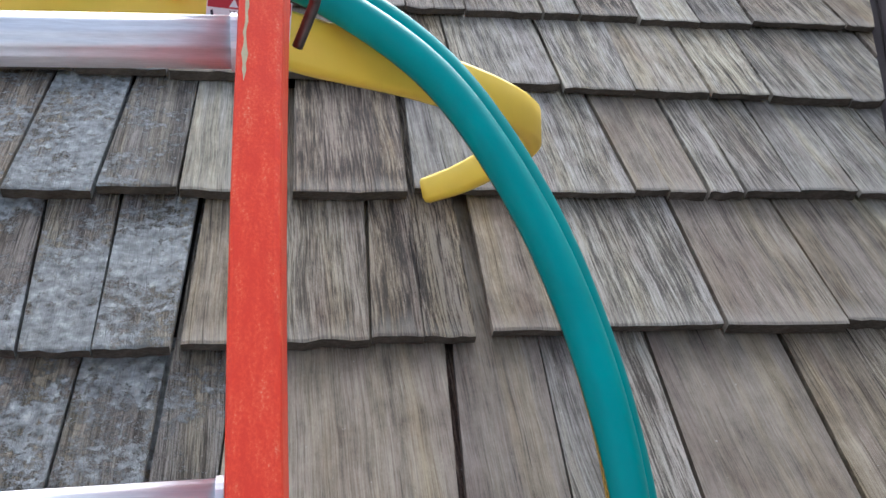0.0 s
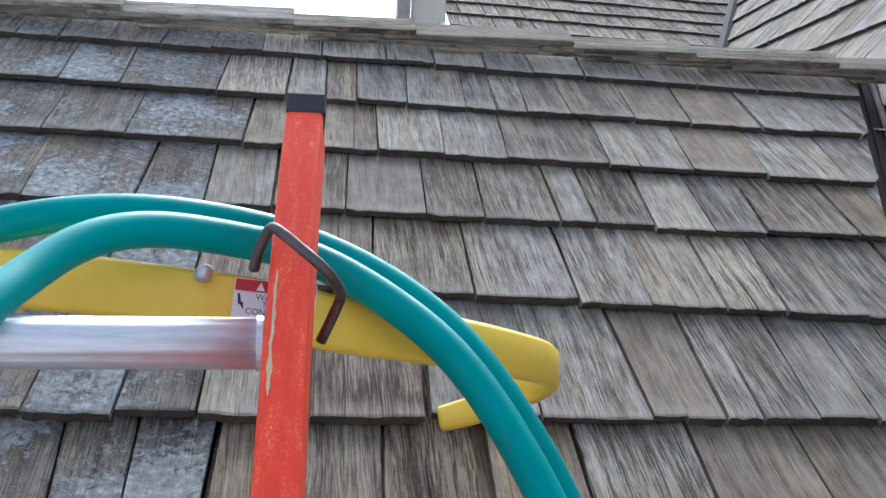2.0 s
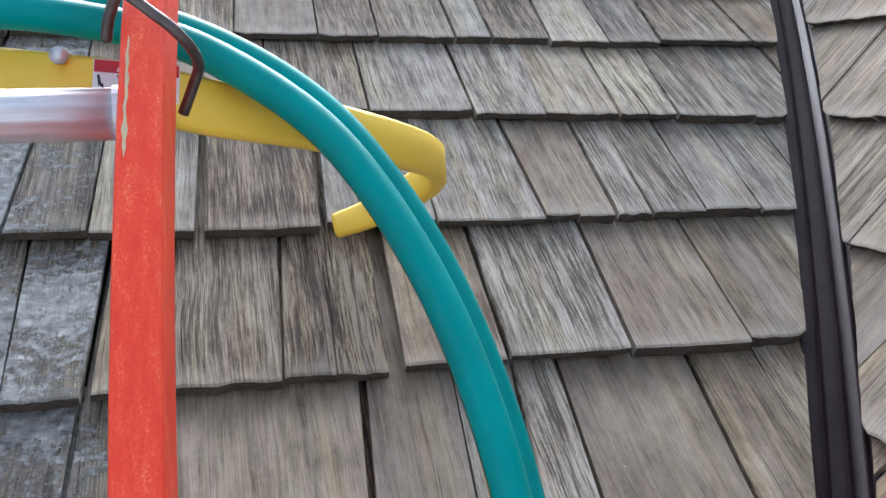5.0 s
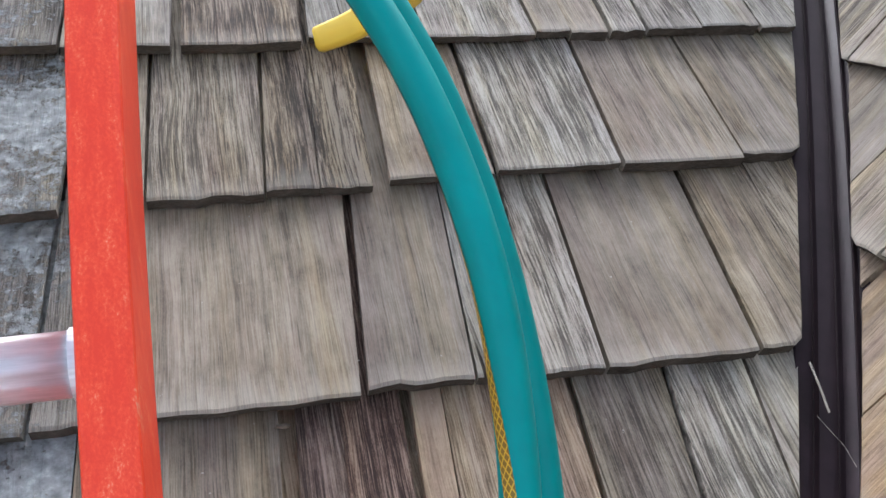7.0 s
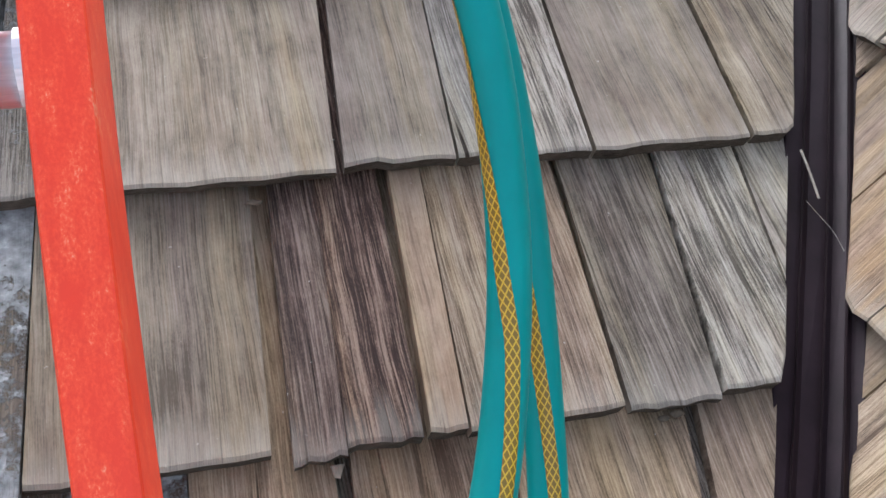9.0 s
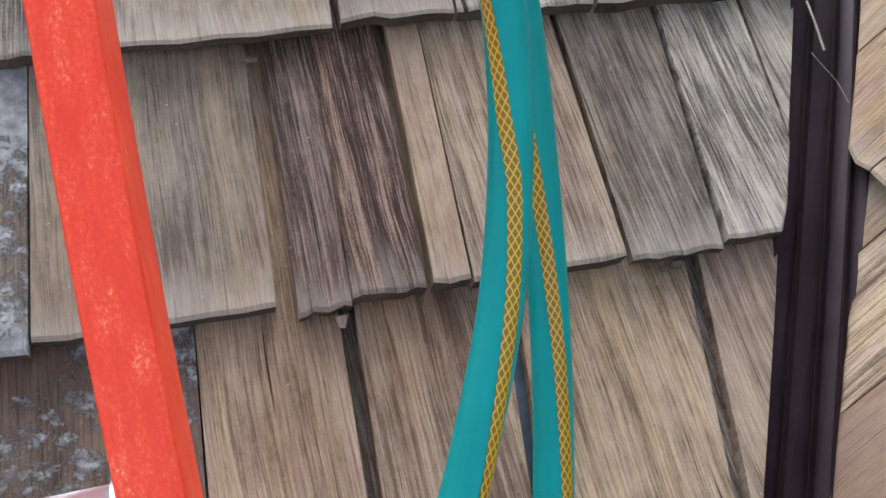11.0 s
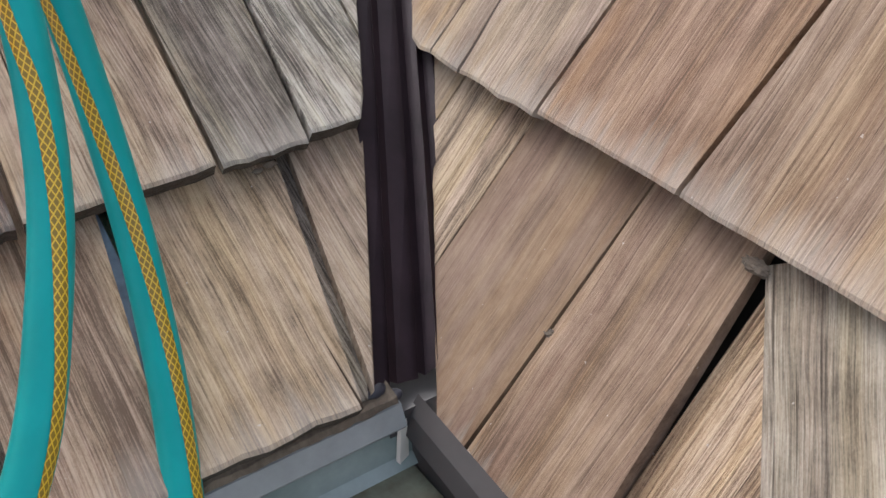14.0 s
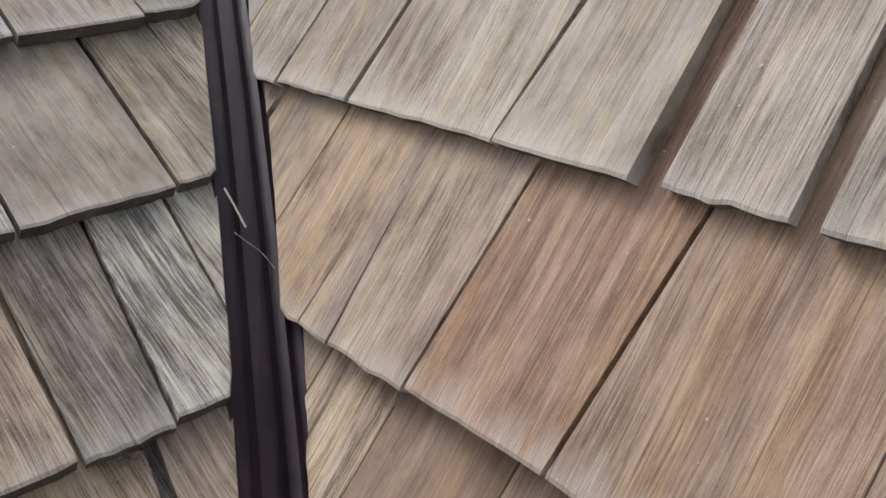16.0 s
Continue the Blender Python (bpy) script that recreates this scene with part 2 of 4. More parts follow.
def fibreglass():
    """Orange pultruded fibreglass with pale glass strands showing through."""
    m, n, l, p = material("orange_fibreglass")
    tc = n.new("ShaderNodeTexCoord")
    v = tc.outputs["Object"]
    strands = noise_tex(n, l, stretched(n, l, v, (700, 700, 300)), 1.0, 3, 0.7)
    patch = noise_tex(n, l, stretched(n, l, v, (150, 60, 22)), 1.0, 3)
    f = math_node(n, l, "MULTIPLY", strands, patch)
    r = ramp(n, [(0.18, (0.82, 0.042, 0.010)), (0.30, (0.9, 0.068, 0.018)), (0.38, (0.92, 0.13, 0.05)), (0.45, (0.92, 0.33, 0.2))])
    l.new(f, r.inputs[0])
    l.new(r.outputs[0], p.inputs["Base Color"])
    p.inputs["Roughness"].default_value = 0.5
    b = n.new("ShaderNodeBump")
    b.inputs["Strength"].default_value, b.inputs["Distance"].default_value = 0.5, 0.0006
    l.new(strands, b.inputs["Height"])
    l.new(b.outputs[0], p.inputs["Normal"])
    return m


ORANGE = fibreglass()
HOSE = plain("green_vinyl", (0.002, 0.29, 0.275), 0.42, 0.0, 0.14, 18, 0.0003, (1, 1, 1), 0.28)


def braid():
    """Clear stripe of the hose: yellow diamond braid on olive."""
    m, n, l, p = material("yellow_braid")
    uv = n.new("ShaderNodeTexCoord").outputs["UV"]
    sep = n.new("ShaderNodeSeparateXYZ")
    l.new(uv, sep.inputs[0])
    lines = []
    for sign in (1, -1):
        t = math_node(n, l, "ADD", sep.outputs[0], math_node(n, l, "MULTIPLY", sep.outputs[1], float(sign)))
        t = math_node(n, l, "ABSOLUTE", math_node(n, l, "SUBTRACT", math_node(n, l, "FRACT", t, 0.0), 0.5), 0.0)
        lines.append(t)
    near = math_node(n, l, "MAXIMUM", *lines)
    r = ramp(n, [(0.36, (0.20, 0.13, 0.012)), (0.42, (0.62, 0.42, 0.03))])
    l.new(near, r.inputs[0])
    l.new(r.outputs[0], p.inputs["Base Color"])
    p.inputs["Roughness"].default_value = 0.35
    return m


BRAID = braid()
RED_PRINT = plain("red_print", (0.5, 0.015, 0.03), 0.5)
WHITE_PRINT = plain("white_print", (0.8, 0.79, 0.8), 0.5, spread=0.04)
WORN = plain("bare_fibre", (0.62, 0.5, 0.3), 0.8, 0.0, 0.3, 90, 0.0005)
BLACK_PRINT = plain("black_print", (0.02, 0.02, 0.035), 0.5)


# ---- building helpers ----
def finish(bm, name, mat, smooth=False):
    bmesh.ops.recalc_face_normals(bm, faces=bm.faces)
    me = bpy.data.meshes.new(name)
    bm.to_mesh(me)
    bm.free()
    for m in mat if isinstance(mat, (list, tuple)) else (mat,):
        me.materials.append(m)
    if smooth:
        for f in me.polygons:
            f.use_smooth = True
    return me


def part(name, bm, mat, parent, label="", smooth=False):
    ob = new(name, finish(bm, name, mat, smooth))
    ob.parent = parent
    if label:
        tagged(ob, label)
    return ob


def thing(name, label, category, group="", kind=""):
    return tagged(new(name), label, category, group, kind)


def box(bm, lo, hi, m=None, bevel=0.0):
    vs = [bm.verts.new((x, y, z)) for x in (lo[0], hi[0]) for y in (lo[1], hi[1]) for z in (lo[2], hi[2])]
    fs = [bm.faces.new([vs[i] for i in q]) for q in ((0, 1, 3, 2), (4, 6, 7, 5), (0, 4, 5, 1), (2, 3, 7, 6), (0, 2, 6, 4), (1, 5, 7, 3))]
    if bevel:
        es = list({e for f in fs for e in f.edges})
        r = bmesh.ops.bevel(bm, geom=es, offset=bevel, segments=2, affect="EDGES", profile=0.5)
        vs = list({v for f in r["faces"] for v in f.verts} | {v for v in vs if v.is_valid})
    if m is not None:
        bmesh.ops.transform(bm, matrix=m, verts=vs)
    return bm


def prism(bm, profile, a, b, closed=True, caps=True):
    """Sweeps a profile of points, given by two lists of places, from one end to the other."""
    va, vb = [bm.verts.new(p) for p in a], [bm.verts.new(p) for p in b]
    k = len(va)
    for i in range(k if closed else k - 1):
        bm.faces.new((va[i], va[(i + 1) % k], vb[(i + 1) % k], vb[i]))
    if caps and closed:
        bm.faces.new(va)
        bm.faces.new(vb[::-1])
    return bm


def spline(points, steps):
    """A smooth line (Catmull-Rom) through the places."""
    p = [Vector(q) for q in points]
    p = [2 * p[0] - p[1]] + p + [2 * p[-1] - p[-2]]
    out = []
    for i in range(1, len(p) - 2):
        for k in range(steps):
            t = k / steps
            a, b, c, d = p[i - 1:i + 3]
            out.append(0.5 * (2 * b + (c - a) * t + (2 * a - 5 * b + 4 * c - d) * t * t + (3 * b - a - 3 * c + d) * t ** 3))
    return out + [p[-2]]


def rings(path, normal, radius, sides, start=0.0, turn=2 * math.pi, lift=0.0):
    """Rings of places round a path; the angle starts at the normal's direction."""
    out = []
    for i, q in enumerate(path):
        tangent = (path[min(i + 1, len(path) - 1)] - path[max(i - 1, 0)]).normalized()
        nn = normal(q) if callable(normal) else Vector(normal)
        nn = (nn - tangent * nn.dot(tangent)).normalized()
        bb = tangent.cross(nn)
        out.append([q + (radius + lift) * (math.cos(start + turn * k / sides) * nn + math.sin(start + turn * k / sides) * bb) for k in range(sides + (turn < 6.28))])
    return out


def tube(bm, path, radius, normal=(0, 0, 1), sides=16, caps=True):
    rs = [[bm.verts.new(v) for v in ring] for ring in rings(path, normal, radius, sides)]
    for a, b in zip(rs, rs[1:]):
        for k in range(sides):
            bm.faces.new((a[k], a[(k + 1) % sides], b[(k + 1) % sides], b[k]))
    if caps:
        bm.faces.new(rs[0][::-1])
        bm.faces.new(rs[-1])
    return bm


# ---- shakes ----
rng = random.Random(7)


def shake_mesh(width, length, thick, low, columns=7, rough=0.0013, lift=0.0, cup=0.0, lean=(0.0, 0.0)):
    """One tapered split shake. x across, y up the slope, z out; the butt lies at y = 0; low(x) cuts it off along a valley."""
    rows = (0.0, 0.007, 0.45, 1.0)
    bm = bmesh.new()
    seed = Vector((rng.uniform(0, 90), rng.uniform(0, 90), 0))
    lean0, lean1 = lean[0] + rng.uniform(-0.006, 0.006), lean[1] + rng.uniform(-0.006, 0.006)
    tops, bottoms = [], []
    for i in range(columns + 1):
        f = i / columns
        x = (f - 0.5) * width
        ragged = noise.noise(seed + Vector((x * 60, 0, 0))) * 0.003 + noise.noise(seed + Vector((x * 260, 9, 0))) * 0.0022
        lean_here = lean0 * (1 - f) + lean1 * f
        start = max(ragged, low(x))
        for _ in range(5):
            start = max(ragged, low(x + lean_here * max(start, 0.0)))
        if start > length - 0.01:
            start = length - 0.01
        top, bottom = [], []
        for j, r in enumerate(rows):
            y = start + (length - start) * r
            xx = x + lean_here * y
            z = lift * max(0.0, 1 - y / 0.2) - 0.064 * y + rough * noise.noise(seed + Vector((x * 70, y * 5, 3)) ) * 1.6 + cup * (2 * f - 1) ** 2
            if j == 0:
                z -= 0.0012
            top.append(bm.verts.new((xx, y, z)))
            t = thick * (1 - 0.8 * y / 0.52)
            bottom.append(bm.verts.new((xx, y + (0.0015 if j == 0 else 0), z - max(t, 0.002))))
        tops.append(top)
        bottoms.append(bottom)
    for i in range(columns):
        for j in range(len(rows) - 1):
            bm.faces.new((tops[i][j], tops[i + 1][j], tops[i + 1][j + 1], tops[i][j + 1]))
        butt = bm.faces.new((bottoms[i][0], bottoms[i + 1][0], tops[i + 1][0], tops[i][0]))
        # butt face takes the end grain that is coloured darker for shade
        butt.material_index = 1
        bm.faces.new((bottoms[i][0], bottoms[i][-1], bottoms[i + 1][-1], bottoms[i + 1][0]))
    for side in (0, columns):
        for j in range(len(rows) - 1):
            bm.faces.new((tops[side][j], tops[side][j + 1], bottoms[side][j + 1], bottoms[side][j]))
    return bm


def lay_shake(parent, plane, u0, u1, s, gap, mat, thick=None, length=0.52, cut=None, lift=0.0, turn=0.0, columns=7, cup=0.0, lean=(0.0, 0.0)):
    """One shake between two joints of a course; cut(u) is the least place up the slope there."""
    mid, width = (u0 + u1) / 2, u1 - u0 - gap
    if width < 0.012:
        return None
    low = (lambda x: cut(mid + x) - s) if cut else (lambda x: -1.0)
    if min(low(-width / 2), low(width / 2)) > length - 0.03:
        return None
    thick = thick or rng.uniform(0.009, 0.0165)
    me = finish(shake_mesh(width, length, thick, low, columns, lift=lift, cup=cup, lean=lean), "shake", (mat, SHADED_END_GRAIN))
    ob = new("shake", me)
    ob.parent = parent
    ob.matrix_basis = plane @ Matrix.Translation((mid, s, 0)) @ Matrix.Rotation(turn, 4, "Z")
    return ob


def joints(known, lo, hi, least=0.075, most=0.165):
    """The joints of a course as place, slant and width: those that are known, then on to both ends at random."""
    def full(q):
        q = q if isinstance(q, tuple) else (q, rng.uniform(-0.01, 0.01))
        return q if len(q) == 3 else (*q, rng.uniform(0.0015, 0.0055))
    out = sorted(full(q) for q in known)
    while out[0][0] > lo:
        out.insert(0, full((out[0][0] - rng.uniform(least, most), out[0][1] + rng.uniform(-0.015, 0.015))))
    while out[-1][0] < hi:
        out.append(full((out[-1][0] + rng.uniform(least, most), out[-1][1] + rng.uniform(-0.015, 0.015))))
    return out


def course(parent, plane, known, s, lo, hi, pick, cut=None, length=0.52, step=0.005, **more):
    """One course; s gives the butts' height at a place along it."""
    js = joints(known, lo, hi)
    for (a, la, ga), (b, lb, gb) in zip(js, js[1:]):
        at = s((a + b) / 2) if callable(s) else s
        lay_shake(parent, plane, a + ga / 2, b - gb / 2, at + rng.uniform(-step, step), 0.0, pick((a + b) / 2), None, length, cut,
                  lift=rng.uniform(-0.0005, 0.003), turn=rng.uniform(-0.008, 0.008), cup=rng.uniform(-0.0012, 0.0018), lean=(la, lb), **more)


# ---- main roof ----
LEFT = -1.5
main_roof = tagged(new("roof_main"), "weathered grey cedar shake roof slope with lichen patches", "roof", kind="structure")
bm = bmesh.new()
RIDGE = 1.52
deck_top = [(LEFT, -0.66), (valley_main(-0.66) + 0.005, -0.66), (valley_main(0.3) + 0.005, 0.3), (valley_main(RIDGE) + 0.005, RIDGE), (LEFT, RIDGE)]
prism(bm, None, [MAIN @ Vector((u, s, -0.06)) for u, s in deck_top], [MAIN @ Vector((u, s, -0.085)) for u, s in deck_top])
part("deck", bm, DECK, main_roof)


def main_cut(u):
    return (0.466 - math.sqrt(max(0.0, 0.466 ** 2 - 0.128 * (u - 1.0335)))) / 0.064


# shakes that stand out: course, reach along it, and their wood
STANDOUT = ((-3, -2.0, 0.36, WOOD_UMBER), (-3, 0.36, 0.46, WOOD_BEIGE), (-3, 0.46, 0.56, WOOD_BEIGE), (-3, 0.56, 0.7, WOOD_BROWN), (-3, 0.7, 0.8, WOOD_BEIGE),
            (-2, 0.27, 0.43, WOOD_SMOOTH), (-2, 0.43, 0.53, WOOD_DARK), (-2, 0.53, 0.69, WOOD_BEIGE), (-2, 0.69, 0.76, WOOD_MID), (-2, 0.76, 0.9, WOOD_PALE),
            (-1, 0.3, 0.51, WOOD_SMOOTH), (-1, 0.51, 0.61, WOOD_SMOOTH), (-1, 0.67, 0.73, WOOD_PALE), (-1, 0.73, 0.89, WOOD_SMOOTH), (-1, 0.89, 1.0, WOOD_MID),
            (0, 0.26, 0.45, WOOD_MID), (0, 0.45, 0.56, WOOD_STAINED), (0, 0.57, 0.69, WOOD_MID), (0, 0.69, 0.83, WOOD_PALE), (0, 0.83, 1.1, WOOD_SMOOTH),
            (1, 0.37, 0.51, WOOD_STAINED), (1, 0.66, 0.8, WOOD_PALE), (1, 0.8, 0.9, WOOD_SMOOTH), (2, 0.46, 0.6, WOOD_MID), (2, 0.6, 0.98, WOOD_PALE),
            (3, 0.43, 0.55, WOOD_SMOOTH), (3, 0.55, 0.65, WOOD_STAINED), (3, 0.84, 0.93, WOOD_STAINED), (3, 1.13, 1.3, WOOD_MID), (4, 0.72, 0.9, WOOD_MID), (4, 0.91, 1.07, WOOD_PALE))


def main_wood(k):
    def pick(u):
        if u < 0.25 + 0.05 * noise.noise(Vector((k * 3.1, u * 9, 0))) and k > -3:
            return WOOD_LICHEN
        for row, lo, hi, wood in STANDOUT:
            if row == k and lo < u < hi:
                return wood
        if k <= -2:
            return WOOD_BROWN
        return rng.choice((WOOD_GREY, WOOD_GREY, WOOD_MID, WOOD_SMOOTH, WOOD_PALE) if k > 0 else (WOOD_MID, WOOD_MID, WOOD_GREY))
    return pick


# course: height of the butts at its start and their rise along it, then the joints with their slant
MAIN_COURSES = {
    -3: (-0.679, 0.01, ((0.362, 0.04), (0.463, 0.052, 0.0085), (0.562, 0.13, 0.01), (0.70, 0.18, 0.013), (0.80, 0.2))),
    -2: (-0.457, 0.005, ((0.27, 0.029), (0.434, 0.042, 0.014), (0.478, 0.045, 0.0009), (0.534, 0.055, 0.006), (0.565, 0.062, 0.002), (0.686, 0.051), (0.765, 0.11, 0.005), (0.85, 0.1))),
    -1: (-0.229, 0.022, ((0.24, 0.05), (0.30, 0.06), (0.511, 0.08, 0.008), (0.611, 0.062, 0.004), (0.672, 0.09), (0.733, 0.053, 0.006), (0.89, 0.05, 0.005), (0.97, 0.05))),
    0: (0.012, 0.032, ((0.113, -0.06), (0.181, -0.007), (0.258, 0.05, 0.01), (0.333, 0.032), (0.448, 0.058, 0.003), (0.503, 0.05, 0.0009), (0.558, 0.047, 0.002), (0.571, 0.044, 0.01), (0.69, 0.021, 0.005), (0.834, 0.049), (0.981, 0.017), (1.09, 0.03))),
    1: (0.262, 0.013, ((0.05, 0.05), (0.15, 0.055), (0.243, 0.03), (0.368, 0.03, 0.012), (0.514, 0.04, 0.01), (0.655, 0.02), (0.798, -0.01), (0.845, 0.008), (0.897, 0.028), (0.947, 0.041), (1.024, 0.055), (1.108, 0.054), (1.2, 0.06))),
    2: (0.53, -0.02, ((0.33, 0.05), (0.458, 0.05), (0.604, 0.024), (0.757, 0.011), (0.866, 0.055), (0.982, 0.043), (1.075, 0.066), (1.205, 0.09), (1.31, 0.09))),
    3: (0.732, 0.005, ((-0.061, 0.001), (0.101, 0.053), (0.206, 0.02), (0.31, 0.03), (0.424, 0.045), (0.553, 0.034), (0.649, 0.032), (0.776, 0.017), (0.838, 0.021), (0.937, 0.06), (1.041, 0.037), (1.135, 0.08), (1.306, 0.04), (1.4, 0.04))),
    4: (0.948, -0.006, ((-0.081, 0.034), (0.054, 0.046), (0.251, 0.059), (0.345, 0.04), (0.443, 0.031), (0.486, 0.025), (0.605, 0.044), (0.72, 0.048), (0.91, 0.059), (1.07, 0.084), (1.217, 0.12), (1.382, 0.086), (1.5, 0.08))),
    5: (1.147, 0.0, ((-0.096, -0.004), (0.014, 0.011), (0.19, 0.062), (0.319, 0.049), (0.394, 0.023), (0.454, 0.027), (0.552, 0.055), (0.669, 0.049), (0.73, 0.037), (0.792, 0.035), (0.881, 0.023), (1.015, 0.05), (1.134, 0.078), (1.286, 0.054), (1.398, 0.1), (1.51, 0.09))),
    6: (1.352, 0.0, ((-0.138, 0.015), (-0.039, 0.01), (0.061, 0.066), (0.161, 0.086), (0.265, 0.0), (0.387, 0.022), (0.523, 0.035), (0.626, 0.016), (0.735, 0.048), (0.841, 0.01), (0.956, 0.055), (1.09, 0.049), (1.215, 0.0), (1.355, 0.01), (1.44, 0.025), (1.546, 0.0), (1.63, 0.0))),
}
for k, (s0, ds, known) in MAIN_COURSES.items():
    course(main_roof, MAIN, known, (lambda u, s0=s0, ds=ds: s0 + ds * u), LEFT + 0.1, valley_main(s0 + 0.4), main_wood(k), main_cut,
           length=0.17 if k == 6 else 0.37 if k == 5 else 0.52)
# starter course under the eave row
course(main_roof, MAIN @ Matrix.Translation((0, 0, -0.014)), (0.42, 0.51, 0.64), -0.667, LEFT + 0.1, 0.72, lambda u: WOOD_MID, main_cut, 0.3)

# ---- side roof ----
RAKE, SLIP = 0.906, 36.7
side_roof = tagged(new("roof_side"), "brown weathered cedar shake roof slope meeting the valley", "roof", kind="structure")
SIDE_TOP = 3.0


def side_cut(v):
    s = (-1.293 + math.sqrt(1.293 ** 2 - 0.64 * (v - 0.018))) / 0.32
    return s if s < 1.12 else -9.0


bm = bmesh.new()
deck_top = [(valley_side(-0.48) - 0.005, -0.48), (RAKE - 0.03, -0.48), (RAKE - 0.03, SIDE_TOP), (-6.5, SIDE_TOP), (-6.5, 1.15), (valley_side(1.15) - 0.005, 1.15), (valley_side(0.35) - 0.005, 0.35)]
prism(bm, None, [SIDE @ Vector((u, s, -0.06)) for u, s in deck_top], [SIDE @ Vector((u, s, -0.085)) for u, s in deck_top])
part("deck", bm, DECK, side_roof)
SIDE_COURSES = [
    (((0.648, 0.045), (0.776, -0.05)), -0.512),
    (((0.375, 0.11, 0.001), (0.538, 0.08, 0.005), (0.696, 0.1, 0.005), (0.90, 0.08)), -0.262),
    (((0.14, 0.12), (0.282, 0.13), (0.505, 0.14, 0.007), (0.667, 0.0, 0.028), (0.79, -0.02, 0.024), (0.88, 0.0)), -0.058),
    ((-0.03, 0.09, 0.22, 0.34, 0.46, 0.58, 0.70, 0.81), 0.145),
    ((-0.31, -0.2, -0.06, 0.08, 0.2), 0.343),
    ((-0.60, -0.46, -0.33, -0.2), 0.542),
    ((-0.86, -0.73, -0.6, -0.47), 0.708),
    ((-1.12, -1.0, -0.86), 0.902),
]
SIDE_COURSES += [((-5.6,), 1.1 + 0.2 * i) for i in range(9)]


def side_wood(row):
    def pick(u):
        if row < 2:
            return WOOD_BROWN if u < 0.54 else WOOD_RED
        if row < 4:
            return WOOD_SMOOTH if rng.random() < 0.6 else WOOD_MID
        return rng.choice((WOOD_GREY, WOOD_MID, WOOD_SMOOTH))
    return pick


for row, (known, s) in enumerate(SIDE_COURSES):
    lo = valley_side(s + 0.27) if row < 8 else -5.6
    js = joints(known, lo, RAKE - 0.02, 0.1, 0.17)
    js = [j for j in js if j[0] < RAKE - 0.03] + [(RAKE + 0.004, 0.0, 0.0)]
    for (a, la, ga), (b, lb, gb) in zip(js, js[1:]):
        if row == 0 and a > 0.77:
            continue
        lay_shake(side_roof, SIDE, a + ga / 2, b - gb / 2, s + rng.uniform(-0.003, 0.003), 0.0,
                  side_wood(row)((a + b) / 2), None, 0.45, side_cut,
                  lift=rng.uniform(0, 0.003), turn=rng.uniform(-0.006, 0.006), cup=rng.uniform(-0.001, 0.002), lean=(la, lb), columns=7 if row < 8 else 3)
# the last eave shakes: one has slipped and lies askew, and one thin piece shows behind it
lay_shake(side_roof, SIDE @ Matrix.Translation((0, 0, -0.010)), 0.772, RAKE - 0.018, -0.50, 0.0, WOOD_WARM, 0.008, 0.4)
slipped = SIDE @ Matrix.Translation((0.926, -0.414, 0.0)) @ Matrix.Rotation(radians(SLIP), 4, "Z")
lay_shake(side_roof, slipped, -0.0385, 0.0385, 0.0, 0.0, WOOD_MID, 0.012, 0.21)
bm = bmesh.new()
box(bm, (RAKE - 0.05, -0.49, -0.075), (RAKE - 0.03, SIDE_TOP, -0.03), SIDE)
part("rake_edge", bm, WOOD_GREY, side_roof, "weathered board edging the roof")

# ---- valley flashing ----
valley = tagged(new("valley_flashing"), "dark brown painted metal valley flashing between roof slopes", "flashing", kind="structure")


def valley_edges(s):
    a = MAIN @ Vector((valley_main(s), s, -0.016))
    t = (a.z - BASE + 0.011) / math.sin(SLOPE_SIDE)  # the same height along the side roof
    return a, SIDE @ Vector((valley_side(t), t, -0.016))


bm = bmesh.new()
PROFILE = [(-0.15, -0.008), (0.0, -0.004), (0.2, -0.012), (0.24, -0.004), (0.28, -0.013), (0.5, -0.02), (0.54, -0.010), (0.58, -0.02), (0.76, -0.013), (0.8, -0.004), (0.84, -0.011), (1.0, -0.004), (1.06, -0.012)]
NORMAL = ((MAIN.to_3x3() @ Vector((0, 0, 1))) + (SIDE.to_3x3() @ Vector((0, 0, 1)))).normalized()
last = None
for i in range(13):
    va, vb = valley_edges(-0.665 + i * (RIDGE + 0.745) / 12)
    row = [bm.verts.new(va.lerp(vb, f) + NORMAL * (h + 0.008 * (1 - i / 12))) for f, h in PROFILE]
    if last:
        for k in range(len(row) - 1):
            bm.faces.new((last[k], last[k + 1], row[k + 1], row[k]))
    last = row
part("valley_sheet", bm, FLASHING, valley)

# ---- ladder ----
LADDER = frame_of((0.3431, -0.5436, BASE), (0.9996, 0.013, 0.0245), (-0.0277, 0.5299, 0.8476))  # x across, y up the rail, z out of the front
RAIL_W, RAIL_D, FLARE = 0.0272, 0.0664, 0.0037
ladder = thing("ladder", "orange fibreglass ladder with aluminium rungs leaning on the roof", "ladder")
TOP, BOTTOM = 0.54, -5.35


def on_ladder(x, y, z):
    """A place on the ladder, whose rails bow a little under load near their top."""
    bend = y * y if y > -0.45 else 0.2025 - 0.9 * (y + 0.45)
    return LADDER @ Vector((x, y, z)) + Vector((0.069 * (y * y if y > -0.45 else 0.2025), 0.2135 * bend, 0.0))


def fixed(y):
    """The ladder's axes at a place up the rail."""
    m = LADDER.copy()
    m.translation = on_ladder(0, y, 0)
    return m


